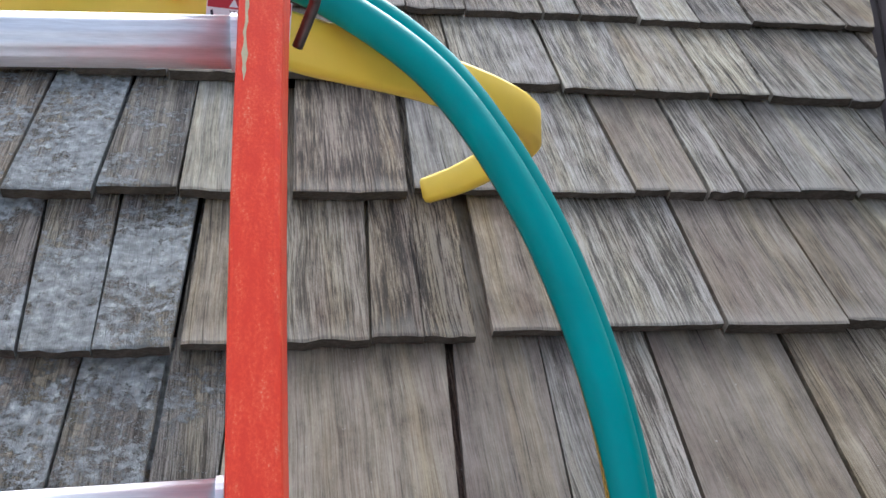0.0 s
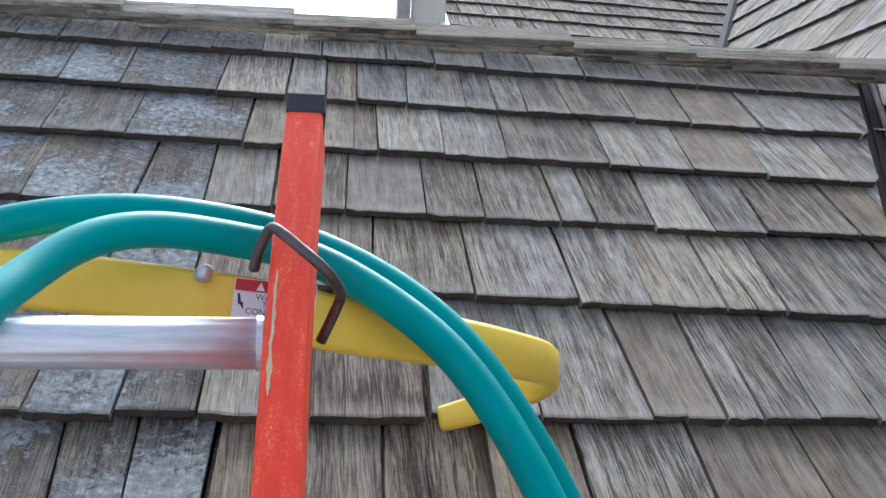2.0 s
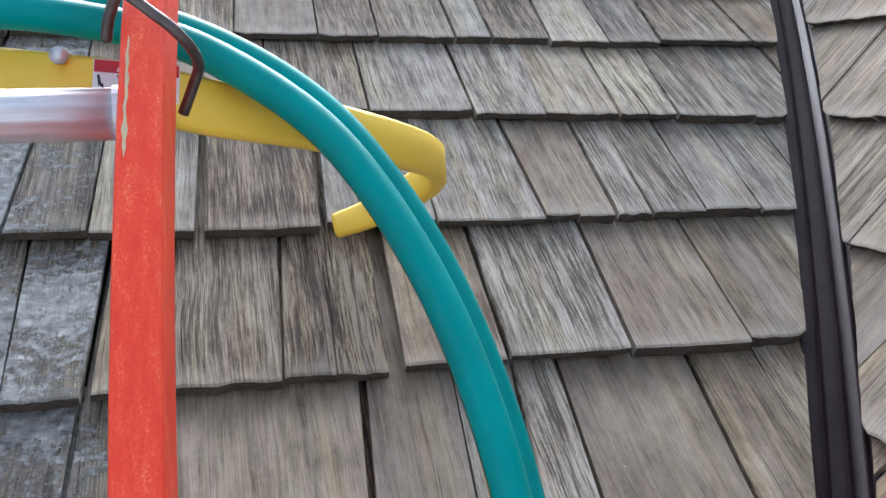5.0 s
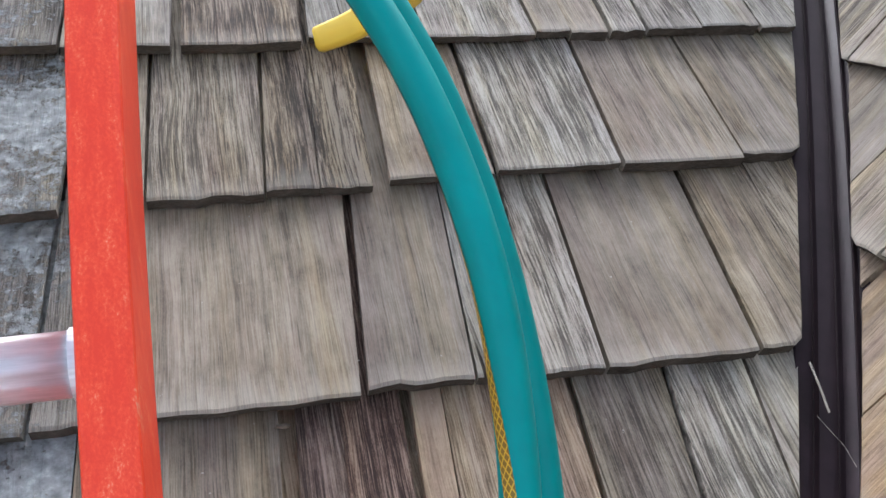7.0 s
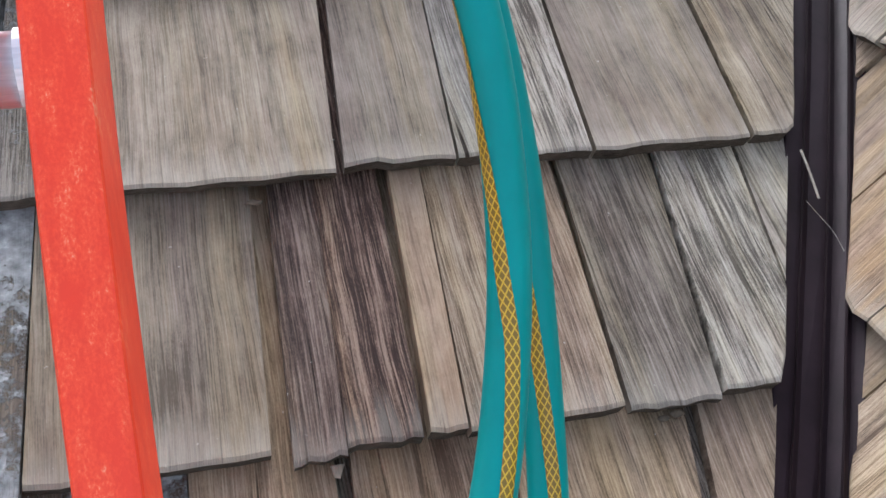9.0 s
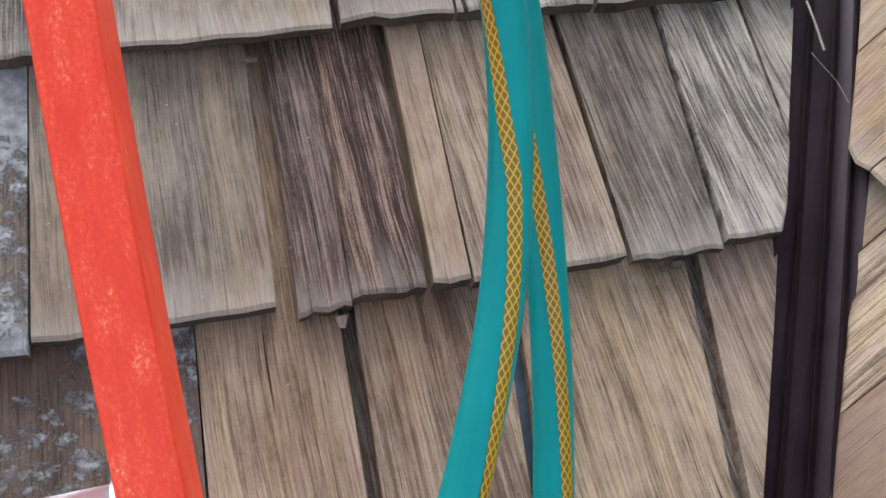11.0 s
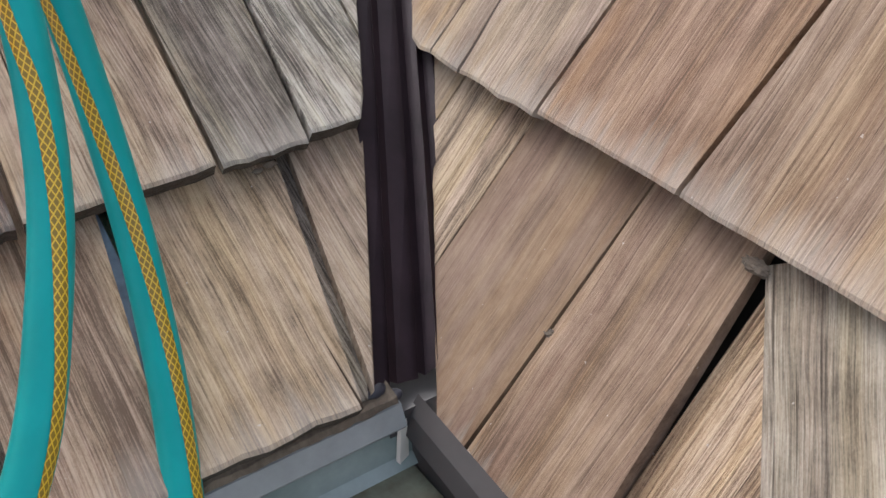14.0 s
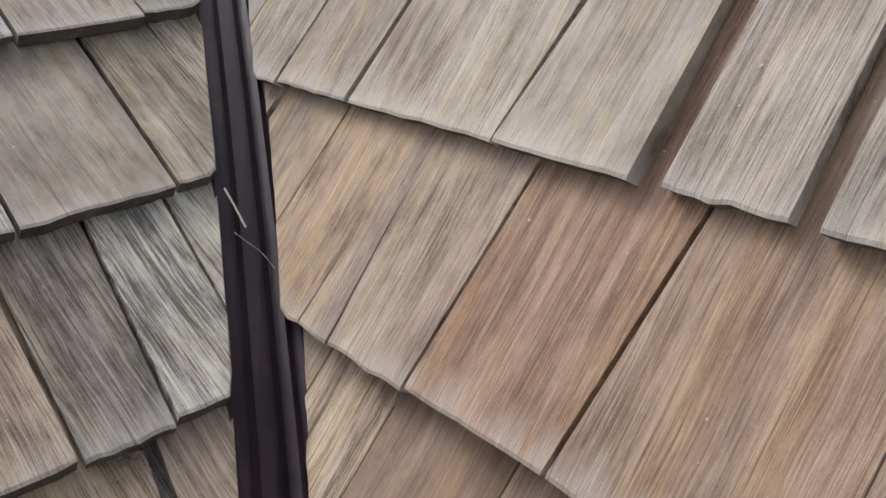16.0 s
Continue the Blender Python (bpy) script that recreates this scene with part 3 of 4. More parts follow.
def rail(x, outward):
    """A channel rail: front and back flange and an outer web, with rounded corners."""
    w, t = RAIL_W / 2, 0.005
    pts = [(-w + 0.003, 0), (w - 0.004, 0), (w - 0.001, -0.001), (w, -0.004), (w + FLARE, -RAIL_D + 0.004), (w + FLARE - 0.004, -RAIL_D), (-w, -RAIL_D), (-w, -RAIL_D + t),
           (w + FLARE - t, -RAIL_D + t), (w - t, -t), (-w, -t), (-w, -0.003), (-w + 0.001, -0.001)]
    pts = [(x + px * outward, pz) for px, pz in pts]
    bm = bmesh.new()
    stops = [TOP - 0.006 - 0.06 * i for i in range(17)] + [-1.5, -3.0, BOTTOM]
    loops = [[bm.verts.new(on_ladder(px, y, pz)) for px, pz in pts] for y in stops]
    for a, b in zip(loops, loops[1:]):
        for k in range(len(pts)):
            bm.faces.new((a[k], a[(k + 1) % len(pts)], b[(k + 1) % len(pts)], b[k]))
    bm.faces.new(loops[0])
    bm.faces.new(loops[-1][::-1])
    r = part("rail", bm, ORANGE, ladder, "orange fibreglass rail with worn pale strands")
    lo, hi = sorted((x - outward * w, x + outward * (w + FLARE)))
    bm = bmesh.new()
    box(bm, (x - w - 0.001, -0.016, -0.045), (x + w + 0.001, 0.003, 0.0035), fixed(TOP), 0.002)
    part("end_cap", bm, RUBBER, r, "black rubber end cap")
    bm = bmesh.new()
    box(bm, (lo - 0.012, -0.01, -RAIL_D - 0.02), (hi + 0.012, 0.03, 0.02), fixed(BOTTOM), 0.004)
    part("foot", bm, RUBBER, r, "black rubber ladder foot")
    return r


right_rail = rail(0.0, 1)
left_rail = rail(-0.43, -1)
# worn strip on the rail's front edge where the paint has gone
bm = bmesh.new()
for i in range(24):
    f = i / 23
    c, hw = on_ladder(-0.0085 + 0.0012 * noise.noise(Vector((f * 9, 3, 0))), 0.395 - 0.085 * f, 0.0004), 0.0014 * (0.4 + abs(noise.noise(Vector((f * 7, 0, 1)))) * 1.6) * min(1, 8 * f, 8 * (1 - f)) + 0.0001
    vs = [bm.verts.new(c + Vector((-hw, 0, 0))), bm.verts.new(c + Vector((hw, 0, 0)))]
    if i:
        bm.faces.new((old[0], old[1], vs[1], vs[0]))
    old = vs
part("worn_patch", bm, WORN, right_rail, "bare pale fibre where the orange has worn off")
for n_rung in range(-19, 1):
    y = 0.359 + 0.2765 * n_rung
    bm = bmesh.new()
    sec = []
    for k in range(48):
        a = 2 * math.pi * k / 48
        # a plain top and back, ribs on the lower front
        r = 0.0166 - (0.001 if k % 4 == 0 and 2 < k < 34 else 0.0)
        sec.append((-r * math.cos(a), r * math.sin(a)))
    prism(bm, None, [on_ladder(-0.43, y, 0) + LADDER.to_3x3() @ Vector((0, px, pz - 0.033)) for px, pz in sec], [on_ladder(0.008, y, 0) + LADDER.to_3x3() @ Vector((0, px, pz - 0.033)) for px, pz in sec])
    rung = part("rung", bm, ALUMINIUM, ladder, "ribbed aluminium rung", True)
    bm = bmesh.new()
    tube(bm, [on_ladder(-0.0145 - 0.002 * q, y, -0.033) for q in (0, 1, 2)], 0.018, (0, 0, 1), 24)
    part("ferrule", bm, ALUMINIUM, rung, "flared aluminium ferrule")

# ---- yellow stand-off arm ----

def up(points):
    return [(x, y, z + BASE) for x, y, z in points]


CENTRE = 0.131
half = [(0.000, -0.195, 0.315), (0.180, -0.201, 0.302), (0.256, -0.182, 0.288), (0.336, -0.133, 0.274), (0.418, -0.054, 0.254), (0.473, 0.028, 0.234), (0.484, 0.085, 0.212), (0.463, 0.135, 0.187), (0.430, 0.168, 0.163), (0.395, 0.194, 0.146)]
arm = thing("ladder_stabilizer", "yellow curved stand-off arm hooked against the shakes", "ladder stand-off")
bm = bmesh.new()
path = spline(up([(CENTRE - x, y, z) for x, y, z in half[:0:-1]] + [(CENTRE + x, y, z) for x, y, z in half]), 8)
BAND = Vector((0.0, 0.25, 0.97)).normalized()
rs = []
for i, q in enumerate(path):
    t = (path[min(i + 1, len(path) - 1)] - path[max(i - 1, 0)]).normalized()
    side = t.cross(BAND).normalized()
    wide = side.cross(t).normalized()
    end = min(i, len(path) - 1 - i) / 30
    hh, tt, r = 0.0205 * (0.7 + 0.32 * min(1.0, end)), 0.0095, 0.0045
    rs.append([bm.verts.new(q + wide * a + side * b) for a, b in ((-hh, -tt + r), (-hh + r, -tt), (hh - r, -tt), (hh, -tt + r), (hh, tt - r), (hh - r, tt), (-hh + r, tt), (-hh, tt - r))])
for a, b in zip(rs, rs[1:]):
    for k in range(8):
        bm.faces.new((a[k], a[(k + 1) % 8], b[(k + 1) % 8], b[k]))
bm.faces.new(rs[0])
bm.faces.new(rs[-1][::-1])
part("arm_band", bm, YELLOW, arm, "smooth yellow plastic band", True)
# bright stud added to give the highlight on the band's top edge
bm = bmesh.new()
tube(bm, [Vector((0.281, -0.2155, 0.325 + BASE)), Vector((0.281, -0.2135, 0.325 + BASE)), Vector((0.281, -0.19, 0.325 + BASE))], 0.0062, (0, 0, 1), 14)
part("edge_glint", bm, ALUMINIUM, arm, "bright metal stud standing in for a highlight", True)

# warning label on the band
label = part("warning_label", box(bmesh.new(), (-0.024, -0.0006, -0.0175), (0.05, 0.0006, 0.0175)), WHITE_PRINT, arm, "white warning label with a red header")
label.matrix_basis = pose(0.322, -0.2122, 0.308 + BASE, -11, 4, 0) @ Matrix.Scale(0.8, 4)


def on_label(name, bm, mat, text=""):
    return part(name, bm, mat, label, text)


on_label("header", box(bmesh.new(), (-0.0232, -0.0012, 0.0062), (0.0492, -0.0004, 0.0168)), RED_PRINT, "red warning header")
bm = bmesh.new()
vs = [bm.verts.new((x, -0.0016, z)) for x, z in ((-0.0045, 0.0075), (0.0035, 0.0075), (-0.0005, 0.0152))]
bm.faces.new(vs)
on_label("triangle", bm, WHITE_PRINT)
bm = bmesh.new()
vs = [bm.verts.new((x, -0.0012, z)) for x, z in ((-0.0205, 0.003), (-0.0185, 0.004), (-0.0165, -0.004), (-0.015, -0.0035), (-0.0135, -0.0115), (-0.0175, -0.006), (-0.019, -0.0065))]
bm.faces.new(vs)
on_label("bolt_sign", bm, BLACK_PRINT)


def words(text, size, at):
    cu = bpy.data.curves.new("lettering", "FONT")
    cu.body, cu.size = text, size
    ob = new("lettering", cu)
    deps = bpy.context.evaluated_depsgraph_get()
    me = bpy.data.meshes.new_from_object(ob.evaluated_get(deps))
    bpy.data.objects.remove(ob)
    me.materials.clear()
    me.materials.append(BLACK_PRINT)
    ob = new("lettering", me)
    ob.parent = label
    ob.matrix_basis = pose(*at, 90, 0, 0)
    return ob


words("WATCH", 0.0078, (-0.004, -0.0012, -0.001))
words("THIS", 0.0078, (0.002, -0.0012, -0.0075))
words("CONDITION", 0.0078, (-0.012, -0.0012, -0.0143))

# ---- bent rod that holds the hoses ----
hook = thing("hose_hook", "dark bent steel rod hooked round the ladder rail", "hook")
bm = bmesh.new()
tube(bm, spline(up([(0.319, -0.278, 0.333), (0.322, -0.288, 0.346), (0.329, -0.299, 0.360), (0.336, -0.308, 0.358), (0.348, -0.312, 0.349), (0.361, -0.316, 0.339), (0.372, -0.308, 0.327), (0.376, -0.286, 0.317), (0.372, -0.279, 0.304), (0.365, -0.272, 0.286)]), 6), 0.0037, (1, 0, 0), 12)
part("rod", bm, STEEL, hook, "", True)

# ---- hoses ----
HOSE_R = 0.0132


def hose(name_label, points, facing):
    h = thing("garden_hose", name_label, "hose", "hoses on the ladder")
    path = spline(up(points), 7)
    for _ in range(12):
        path = [path[0]] + [0.25 * a + 0.5 * b + 0.25 * c for a, b, c in zip(path, path[1:], path[2:])] + [path[-1]]
    bm = bmesh.new()
    tube(bm, path, HOSE_R, (0.35, 0.8, -0.5), 24)
    part("tube", bm, HOSE, h, "glossy green vinyl tube", True)
    bm = bmesh.new()
    uv = bm.loops.layers.uv.new("UVMap")
    grid = rings(path, facing, HOSE_R, 6, -0.33, 0.66, 0.0004)
    vs = [[bm.verts.new(v) for v in ring] for ring in grid]
    run = [0.0]
    for a, b in zip(path, path[1:]):
        run.append(run[-1] + (b - a).length)
    for i in range(len(vs) - 1):
        for k in range(6):
            f = bm.faces.new((vs[i][k], vs[i][k + 1], vs[i + 1][k + 1], vs[i + 1][k]))
            for loop, (ii, kk) in zip(f.loops, ((i, k), (i, k + 1), (i + 1, k + 1), (i + 1, k))):
                loop[uv].uv = (run[ii] / 0.0075, kk / 6 * 2.0)
    part("stripe", bm, BRAID, h, "yellow braided stripe", True)
    return h


def stripe_side(*stops):
    """The way the stripe faces, by height: hidden behind at the top, then on the left, and turning to the right further down."""
    right, near = Vector((0.95, -0.29, 0.0)), Vector((-0.23, -0.74, 0.63))
    stops = [(0.12, -2.0)] + list(stops)

    def facing(q):
        z = q.z - BASE
        k = stops[0][1] if z > stops[0][0] else stops[-1][1]
        for (z1, a), (z0, b) in zip(stops, stops[1:]):
            if z1 >= z >= z0:
                k = a + (b - a) * (z1 - z) / (z1 - z0)
        return right * math.sin(k) + near * math.cos(k)
    return facing


hose("green hose with a yellow braided stripe draped over the ladder", [(0.109, -0.414, 0.142), (0.137, -0.373, 0.236), (0.160, -0.328, 0.299), (0.175, -0.282, 0.320), (0.203, -0.240, 0.346), (0.246, -0.211, 0.356), (0.302, -0.189, 0.350), (0.356, -0.187, 0.340), (0.408, -0.195, 0.315), (0.461, -0.217, 0.278), (0.498, -0.247, 0.231), (0.531, -0.286, 0.171), (0.552, -0.329, 0.110), (0.564, -0.369, 0.051), (0.569, -0.399, -0.005), (0.566, -0.443, -0.079), (0.551, -0.488, -0.144), (0.536, -0.520, -0.182), (0.516, -0.553, -0.217), (0.486, -0.597, -0.265), (0.434, -0.645, -0.317), (0.404, -0.682, -0.390), (0.394, -0.712, -0.444)], stripe_side((0.0, -1.25), (-0.09, -0.35), (-0.12, 0.15), (-0.19, 0.55), (-0.24, 0.95), (-0.28, 1.2)))
hose("green hose with a yellow stripe hanging beside the other", [(-0.080, -0.231, 0.282), (0.041, -0.200, 0.322), (0.121, -0.185, 0.349), (0.171, -0.178, 0.362), (0.228, -0.172, 0.368), (0.288, -0.165, 0.364), (0.341, -0.162, 0.354), (0.396, -0.165, 0.334), (0.451, -0.174, 0.302), (0.499, -0.193, 0.256), (0.550, -0.231, 0.174), (0.578, -0.273, 0.095), (0.592, -0.308, 0.033), (0.602, -0.344, -0.043), (0.604, -0.381, -0.114), (0.597, -0.446, -0.218), (0.587, -0.490, -0.277), (0.573, -0.537, -0.331), (0.547, -0.601, -0.396), (0.536, -0.644, -0.431), (0.532, -0.659, -0.454)], stripe_side((-0.04, -1.2), (-0.106, -0.6), (-0.2, 0.0), (-0.26, 0.35), (-0.32, 0.65), (-0.39, 1.0)))

# ---- ridge cap ----
ridge = tagged(new("ridge_cap"), "overlapping weathered cedar boards capping the roof ridge", "ridge cap", kind="structure")
x = LEFT
while x < valley_main(RIDGE) - 0.02:
    w = rng.uniform(0.26, 0.36)
    bm = bmesh.new()
    box(bm, (-0.036, 0, -0.006), (0.036, w + 0.07, 0.007), None, 0.003)
    b = part("ridge_board", bm, rng.choice((WOOD_GREY, WOOD_SMOOTH, WOOD_PALE, WOOD_MID)), ridge)
    b.matrix_basis = MAIN @ Matrix.Translation((x, RIDGE - 0.048 + rng.uniform(-0.004, 0.004), 0.02)) @ pose(0, 0, 0, 0, -2.2, 0) @ pose(0, 0, 0, 0, 0, -90)
    bm = bmesh.new()
    box(bm, (-0.03, 0, -0.004), (0.044, w + 0.06, 0.004), None, 0.002)
    b = part("ridge_board", bm, WOOD_MID, ridge)
    b.matrix_basis = MAIN @ Matrix.Translation((x + 0.1, RIDGE - 0.05, 0.006)) @ pose(0, 0, 0, 0, -1.5, 0) @ pose(0, 0, 0, 0, 0, -90)
    x += w
back = frame_of(MAIN @ Vector((0, RIDGE + 0.03, 0.0)), (1, 0, 0), (0, 0.86, -0.5))
bm = bmesh.new()
box(bm, (LEFT, 0, -0.05), (valley_main(RIDGE), 1.2, -0.02), back)
part("deck", bm, DECK, ridge, "back slope behind the ridge")

# ---- gutters ----
EAVE = MAIN @ Vector((0, -0.664, -0.02))
CORNER = Vector((0.728, EAVE.y - 0.012, EAVE.z))


def gutter(label_text, along, out, length, top, back, wide, clear, drop=0.0):
    """A box gutter: back with a sloped apron, floor, front with a rolled lip."""
    g = tagged(new("gutter"), label_text, "gutter", kind="structure")
    a, o, z = Vector(along), Vector(out), Vector((0, 0, 1))

    def sweep(name, pts, mat, text="", close=False, shift=0.0):
        bm = bmesh.new()
        prism(bm, None, [top + o * p + z * q + a * shift for p, q in pts], [top + o * p + z * q + a * length for p, q in pts], closed=close)
        part(name, bm, mat, g, text)
    sweep("apron", [(-0.03 if back is TROUGH else -0.008, 0.002), (0.002, -0.010), (0.008, -0.027), (0.006, -0.030)], back if back is SHADED_ZINC else ZINC, "grey metal drip edge")
    # algae stains on the main gutter, shade put into the colour on the side one
    sweep("back_wall", [(0.003, -0.022), (0.003, -0.058), (0.012, -0.064)], back, "inner wall, stained or with shade in its colour", shift=-0.012)
    sweep("floor_sheet", [(0.010, -0.064 - drop), (wide, -0.064 - drop)], SILT, "silt and algae on the gutter floor")
    sweep("front_wall", [(wide, -0.064), (wide + 0.009, -0.03), (wide + 0.017, -0.024), (wide + 0.013, -0.02), (wide + 0.005, -0.03), (wide - 0.004, -0.06)], ZINC, "front wall with a rolled lip", shift=clear)
    return g


gutter("grey metal gutter with algae under the eave", (-1, 0, 0), (0, -1, 0), 2.2, CORNER, TROUGH, 0.075, 0.2)
side_top = Vector((0.736, CORNER.y, CORNER.z - 0.012))
gutter("grey metal gutter along the side eave", tuple(ALONG_SIDE), (-1, 0, 0), 0.75, side_top, SHADED_ZINC, 0.14, 0.2, 0.004)

crust = tagged(new("eave_grime"), "brown grime and moss crust along the eave edge", "grime", kind="stuff")
bm = bmesh.new()
prev = None
for i in range(260):
    x = 0.725 - i * 0.006
    w = 0.002 + 0.005 * abs(noise.noise(Vector((x * 45, 0, 0)))) + 0.006 * max(0.0, noise.noise(Vector((x * 11, 5, 0))))
    row = [bm.verts.new((x, CORNER.y + 0.014, CORNER.z + 0.004)), bm.verts.new((x, CORNER.y - 0.002, CORNER.z - 0.002 + 0.003 * noise.noise(Vector((x * 90, 2, 0))))),
           bm.verts.new((x, CORNER.y - 0.003 - w * 0.3, CORNER.z - 0.005 - w * 0.6))]
    if prev:
        for k in (0, 1):
            bm.faces.new((prev[k], prev[k + 1], row[k + 1], row[k]))
    prev = row
part("crust", bm, GRIME, crust)
corner = tagged(new("gutter_corner"), "grey metal plate sealing the gutter's inner corner", "gutter", kind="structure")
bm = bmesh.new()
box(bm, (0.715, CORNER.y - 0.004, CORNER.z - 0.036), (0.80, CORNER.y + 0.1, CORNER.z - 0.016))
part("plate", bm, SHADED_ZINC, corner)
bm = bmesh.new()
prism(bm, None, [(0.7315, CORNER.y - 0.0035, CORNER.z - 0.024), (0.724, CORNER.y - 0.006, CORNER.z - 0.023), (0.7225, CORNER.y - 0.0035, CORNER.z - 0.024)],
      [(0.728, CORNER.y - 0.005, CORNER.z - 0.066), (0.718, CORNER.y - 0.008, CORNER.z - 0.066), (0.716, CORNER.y - 0.005, CORNER.z - 0.066)])
part("seam", bm, WHITE_PAINT, corner, "pale folded seam in the gutter corner")
bm = bmesh.new()
for q, r in (((0.712, CORNER.y + 0.012, CORNER.z + 0.001), 0.009), ((0.726, CORNER.y + 0.006, CORNER.z - 0.006), 0.006), ((0.703, CORNER.y + 0.018, CORNER.z + 0.001), 0.0055)):
    bmesh.ops.create_icosphere(bm, subdivisions=2, radius=r, matrix=Matrix.Translation(q) @ Matrix.Diagonal((1.3, 1.0, 0.6, 1)))
part("sealant", bm, BLACK_SEAL, corner, "dark blob of sealant", True)

# ---- far roof ----
far_roof = tagged(new("roof_far"), "distant cedar shake roof slope behind the ridge", "roof", kind="structure")
FAR_LEFT = 1.02


def far_right(s):
    p = FAR @ Vector((0, s, 0))
    return SIDE_X + 0.0714 * p.y + 0.766 * (p.z - BASE)


bm = bmesh.new()
pts = [(FAR_LEFT, -1.2), (far_right(-1.2) + 0.5, -1.2), (far_right(2.4) + 0.5, 2.4), (FAR_LEFT, 2.4)]
prism(bm, None, [FAR @ Vector((u, s, -0.04)) for u, s in pts], [FAR @ Vector((u, s, -0.1)) for u, s in pts])
part("deck", bm, DECK, far_roof)
for k in range(-4, 9):
    s = 0.185 * k
    js = joints((FAR_LEFT,), FAR_LEFT, far_right(s + 0.1), 0.07, 0.13)
    for (a, *_), (b, *_) in zip(js, js[1:]):
        lay_shake(far_roof, FAR, a, b, s + rng.uniform(-0.006, 0.006), 0.005, WOOD_MID if rng.random() < 0.6 else WOOD_STAINED, None, 0.3, None, columns=2)
bm = bmesh.new()
a0, a1 = FAR @ Vector((far_right(-0.8), -0.8, 0.02)), FAR @ Vector((far_right(2.2), 2.2, 0.02))
prism(bm, None, [a0 + Vector((dx, 0, dz)) for dx, dz in ((-0.03, 0.0), (0.0, 0.015), (0.03, 0.0), (0, -0.05))], [a1 + Vector((dx, 0, dz)) for dx, dz in ((-0.03, 0), (0.0, 0.015), (0.03, 0.0), (0, -0.05))])
part("valley_sheet", bm, DECK, far_roof, "dark metal valley flashing")
gable = thing("gable_trim", "cream painted gable boards beside the distant roof", "trim", kind="structure")
for name, lo, hi, rz in (("corner_post", (0.77, 3.55, 0.4), (0.83, 3.65, 2.6), 0), ("gable_panel", (0.84, 3.61, 0.4), (1.0, 3.65, 2.6), 0)):
    bm = bmesh.new()
    box(bm, (lo[0], lo[1], lo[2] + BASE), (hi[0], hi[1], hi[2] + BASE), None, 0.008)
    part(name, bm, GREY_TRIM if name == "corner_post" else WHITE_PAINT, gable)
bm = bmesh.new()
box(bm, (FAR_LEFT - 0.05, -1.0, -0.1), (FAR_LEFT, 2.4, 0.0), FAR, 0.006)
part("rake_board", bm, WHITE_PAINT, gable)

# ---- walls under the eaves, and the ground ----
wall = tagged(new("wall_house"), "pale stucco house wall under the eaves", "wall", kind="structure")
bm = bmesh.new()
box(bm, (LEFT, EAVE.y + 0.25, 0.0), (0.95, EAVE.y + 0.45, EAVE.z + 0.02))
part("stucco", bm, STUCCO, wall)
bm = bmesh.new()
box(bm, (0.98, EAVE.y - 0.28, 0.0), (1.18, EAVE.y + 0.25, EAVE.z + 0.05))
part("stucco", bm, STUCCO, wall)
ground = tagged(new("ground", finish(box(bmesh.new(), (-400, -400, -0.3), (400, 400, 0.0)), "ground", GROUND)), "pale sunlit concrete ground far below the roof", "ground", kind="structure")

# ---- small things ----
strip = thing("flashing_strip", "blue-grey metal strip showing in the joint between shakes", "flashing")
bm = bmesh.new()
box(bm, (0.545, -0.63, -0.0195), (0.59, -0.45, -0.018), MAIN)
part("sheet", bm, BLUE_METAL, strip)
splinter = thing("wood_splinter", "pale splinter of cedar caught at the valley edge", "splinter")
bm = bmesh.new()
tube(bm, [MAIN @ Vector(q) for q in ((0.929, -0.235, 0.001), (0.925, -0.262, 0.003), (0.921, -0.29, 0.003))], 0.0011, (0, 0, 1), 6)
part("sliver", bm, WOOD_GREY, splinter)
bm = bmesh.new()
tube(bm, spline([MAIN @ Vector(q) for q in ((0.907, -0.292, 0.004), (0.912, -0.31, 0.005), (0.918, -0.325, 0.004), (0.92, -0.345, 0.003))], 5), 0.0003, (0, 0, 1), 5)
part("fibre", bm, WOOD_GREY, splinter)
chip = thing("wood_chip", "small pale chip of cedar lodged under a shake butt", "wood chip")
bm = bmesh.new()
vs = [bm.verts.new(MAIN @ Vector(q)) for q in ((0.465, -0.462, -0.006), (0.475, -0.462, -0.005), (0.471, -0.471, -0.008), (0.467, -0.47, -0.008))]
top = bm.verts.new(MAIN @ Vector((0.469, -0.465, -0.002)))
for p, q in zip(vs, vs[1:] + vs[:1]):
    bm.faces.new((p, q, top))
bm.faces.new(vs[::-1])
part("flake", bm, WOOD_BEIGE, chip)
clump_rng = random.Random(5)
for plane, u, v, size in ((SIDE, 0.652, -0.385, 0.008), (SIDE, 0.765, -0.272, 0.010), (SIDE, 0.71, -0.225, 0.006),
                          (MAIN, 0.728, -0.46, 0.006), (MAIN, 0.715, -0.462, 0.005), (MAIN, 0.44, -0.236, 0.006), (MAIN, 0.60, -0.462, 0.005), (MAIN, 0.462, -0.60, 0.004), (MAIN, 0.466, -0.63, 0.005)):
    clump = thing("moss_clump", "dark dry clump of moss and dirt caught in a roof joint", "moss", "moss in the roof joints")
    bm = bmesh.new()
    bmesh.ops.create_icosphere(bm, subdivisions=3, radius=size * 0.75)
    for w in bm.verts:
        w.co *= 0.7 + 0.75 * abs(noise.noise(w.co * 260 + Vector((u * 50, v * 90, 0))))
        w.co.z *= 0.35
    bmesh.ops.transform(bm, matrix=plane @ Matrix.Translation((u, v, -0.010)) @ Matrix.Diagonal((1.5, 0.7, 1, 1)), verts=bm.verts)
    part("tuft", bm, GRIME, clump)
debris_rng = random.Random(3)
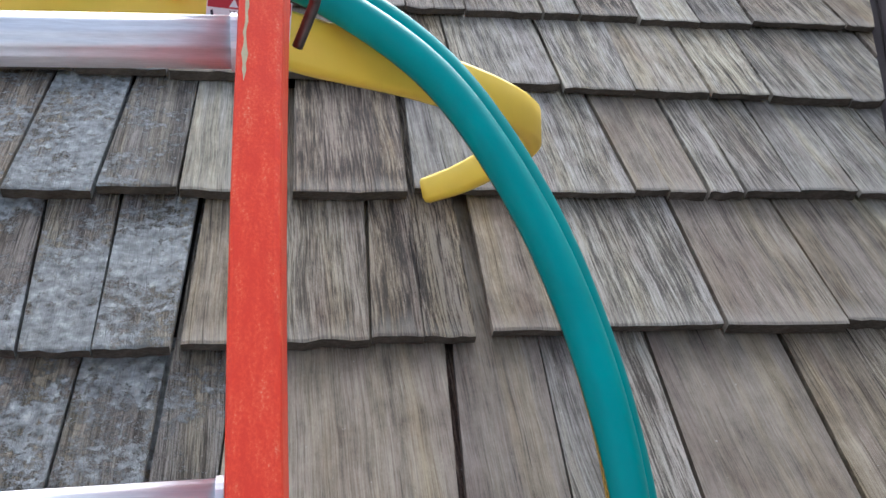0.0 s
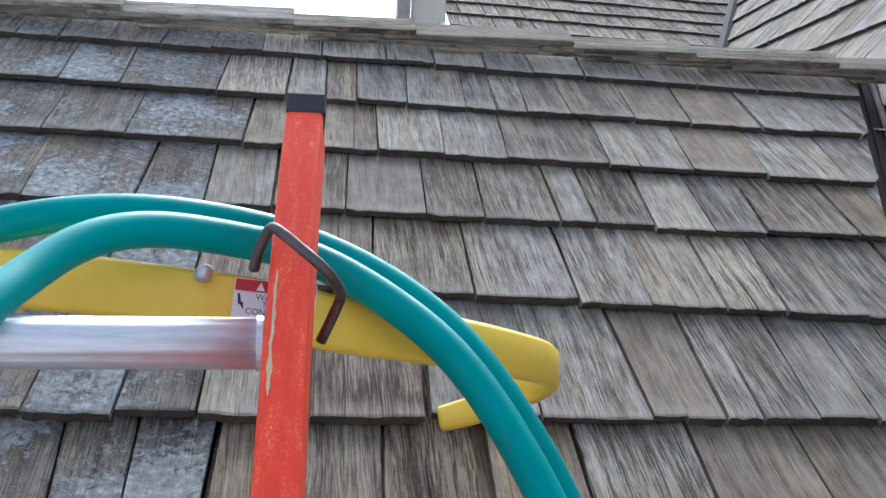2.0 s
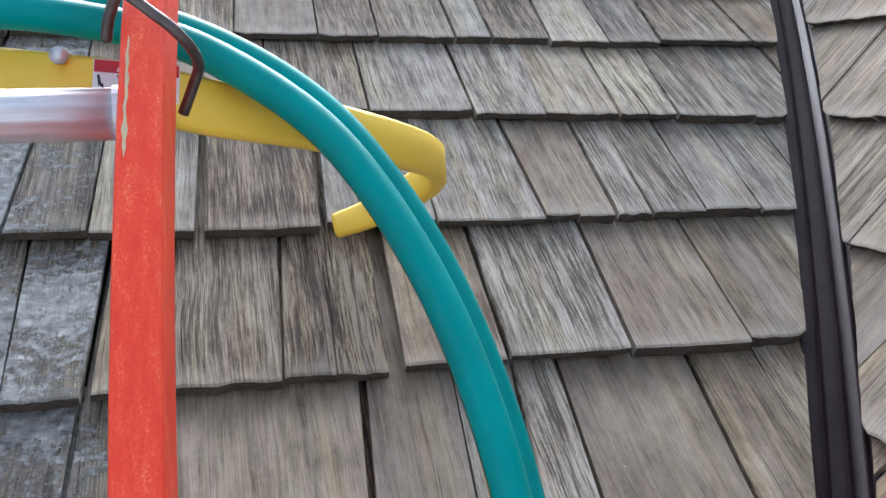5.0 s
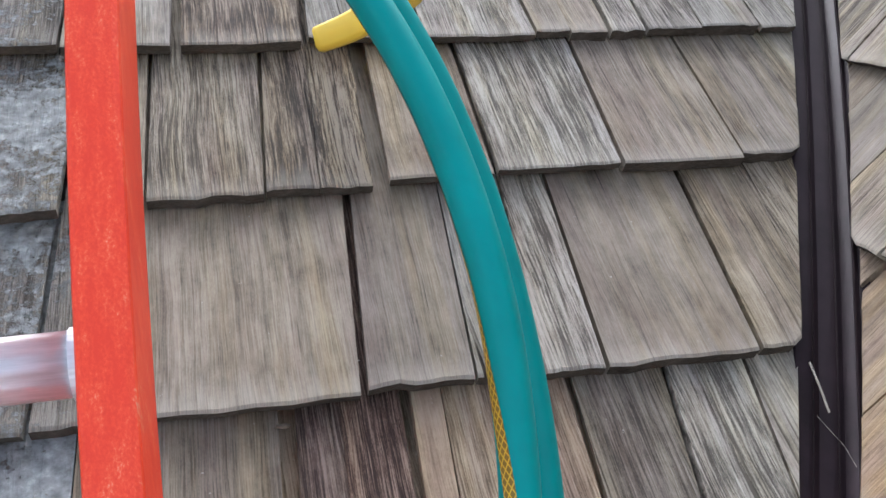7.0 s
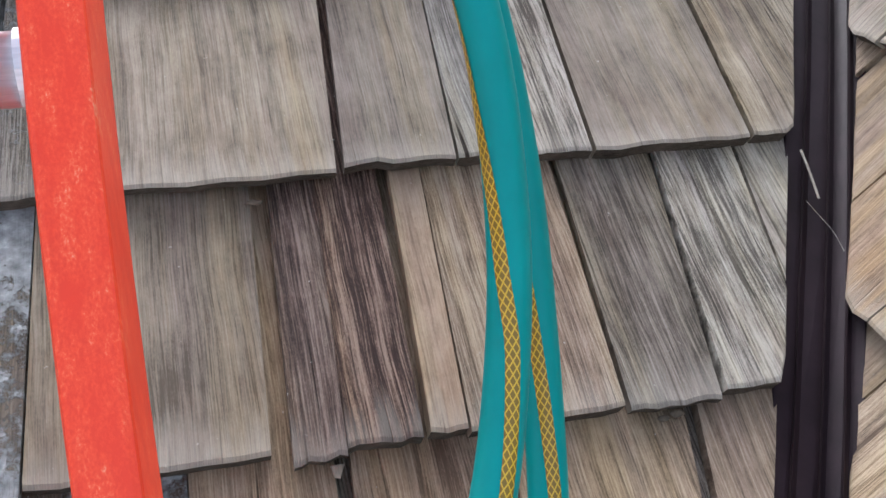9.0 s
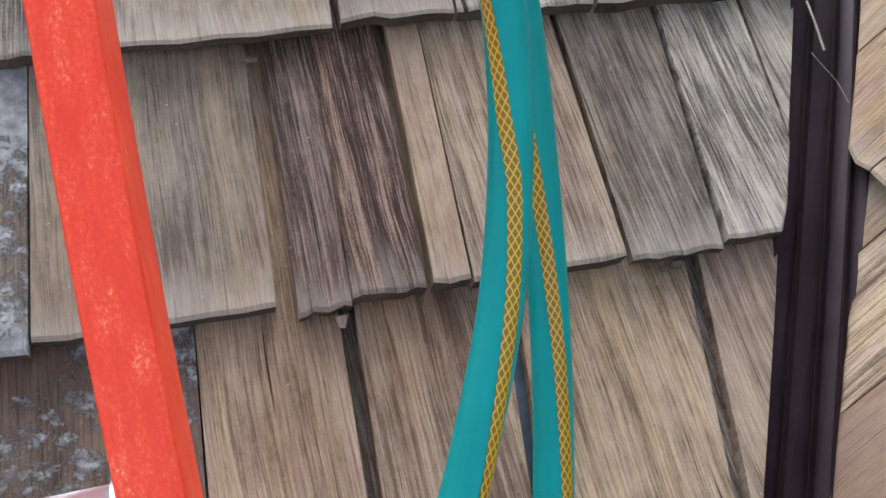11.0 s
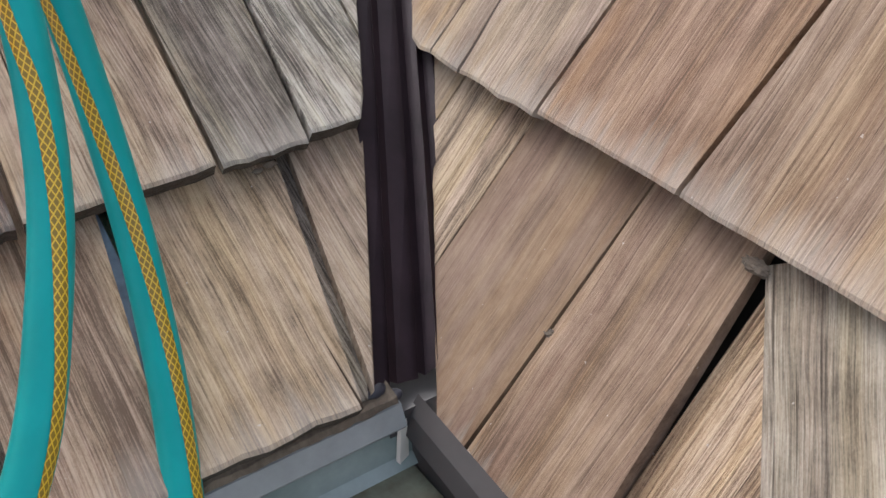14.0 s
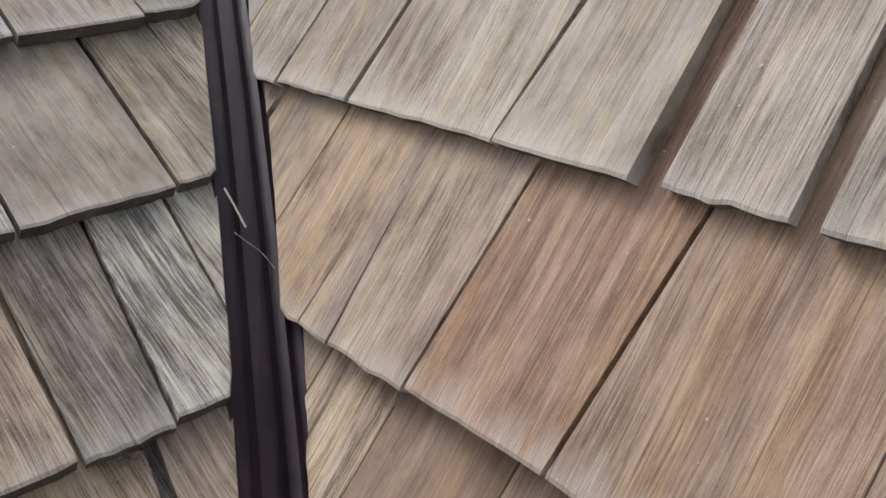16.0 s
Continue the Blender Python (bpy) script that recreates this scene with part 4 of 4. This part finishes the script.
for i in range(9):
    leaf = thing("leaf_scrap", "dark dead leaf scrap lying in the gutter", "debris", "scraps in the gutter")
    bm = bmesh.new()
    x, y = debris_rng.uniform(0.45, 0.7), CORNER.y - debris_rng.uniform(0.03, 0.09)
    r = debris_rng.uniform(0.004, 0.009)
    vs = [bm.verts.new((x + r * math.cos(a) * 1.6, y + r * math.sin(a) * 0.7, CORNER.z - 0.0628 + debris_rng.uniform(0, 0.003))) for a in (0, 1.1, 2.0, 3.1, 4.2, 5.2)]
    top = bm.verts.new((x, y, CORNER.z - 0.058))
    for a, b in zip(vs, vs[1:] + vs[:1]):
        bm.faces.new((a, b, top))
    bm.faces.new(vs[::-1])
    part("blade", bm, BARK, leaf)

# ---- bare tree beyond the ridge ----
tree = thing("bare_tree", "leafless grey tree with thin twigs beyond the ridge", "tree")
twig_rng = random.Random(11)
bm = bmesh.new()
TRUNK = Vector((-3.2, 11.0, 0.0))
tube(bm, [TRUNK, TRUNK + Vector((0.1, 0, 2.5)), TRUNK + Vector((0.0, 0.1, 5.0))], 0.13, (1, 0, 0), 10)
part("trunk", bm, BARK, tree, "", True)
bm = bmesh.new()


def limb(start, way, length, radius, depth):
    pts = [start]
    for i in range(4):
        way = (way + Vector((twig_rng.uniform(-0.25, 0.25), twig_rng.uniform(-0.25, 0.25), twig_rng.uniform(-0.05, 0.2)))).normalized()
        pts.append(pts[-1] + way * length / 4)
    for a, b, r in zip(pts, pts[1:], (1.0, 0.8, 0.6, 0.45)):
        tube(bm, [a, b], radius * r, (0.3, 1, 0.1), 5)
    if depth:
        for q in pts[1:]:
            turn = Vector((twig_rng.uniform(-1, 1), twig_rng.uniform(-1, 1), twig_rng.uniform(0.2, 1.0))).normalized()
            limb(q, turn, length * 0.55, radius * 0.45, depth - 1)


for i in range(7):
    a = i * 0.9
    limb(TRUNK + Vector((0, 0, 3.4 + 0.25 * i)), Vector((math.cos(a), math.sin(a), 1.1)).normalized(), 1.9, 0.045, 2)
part("crown", bm, BARK, tree, "bare branches and twigs")
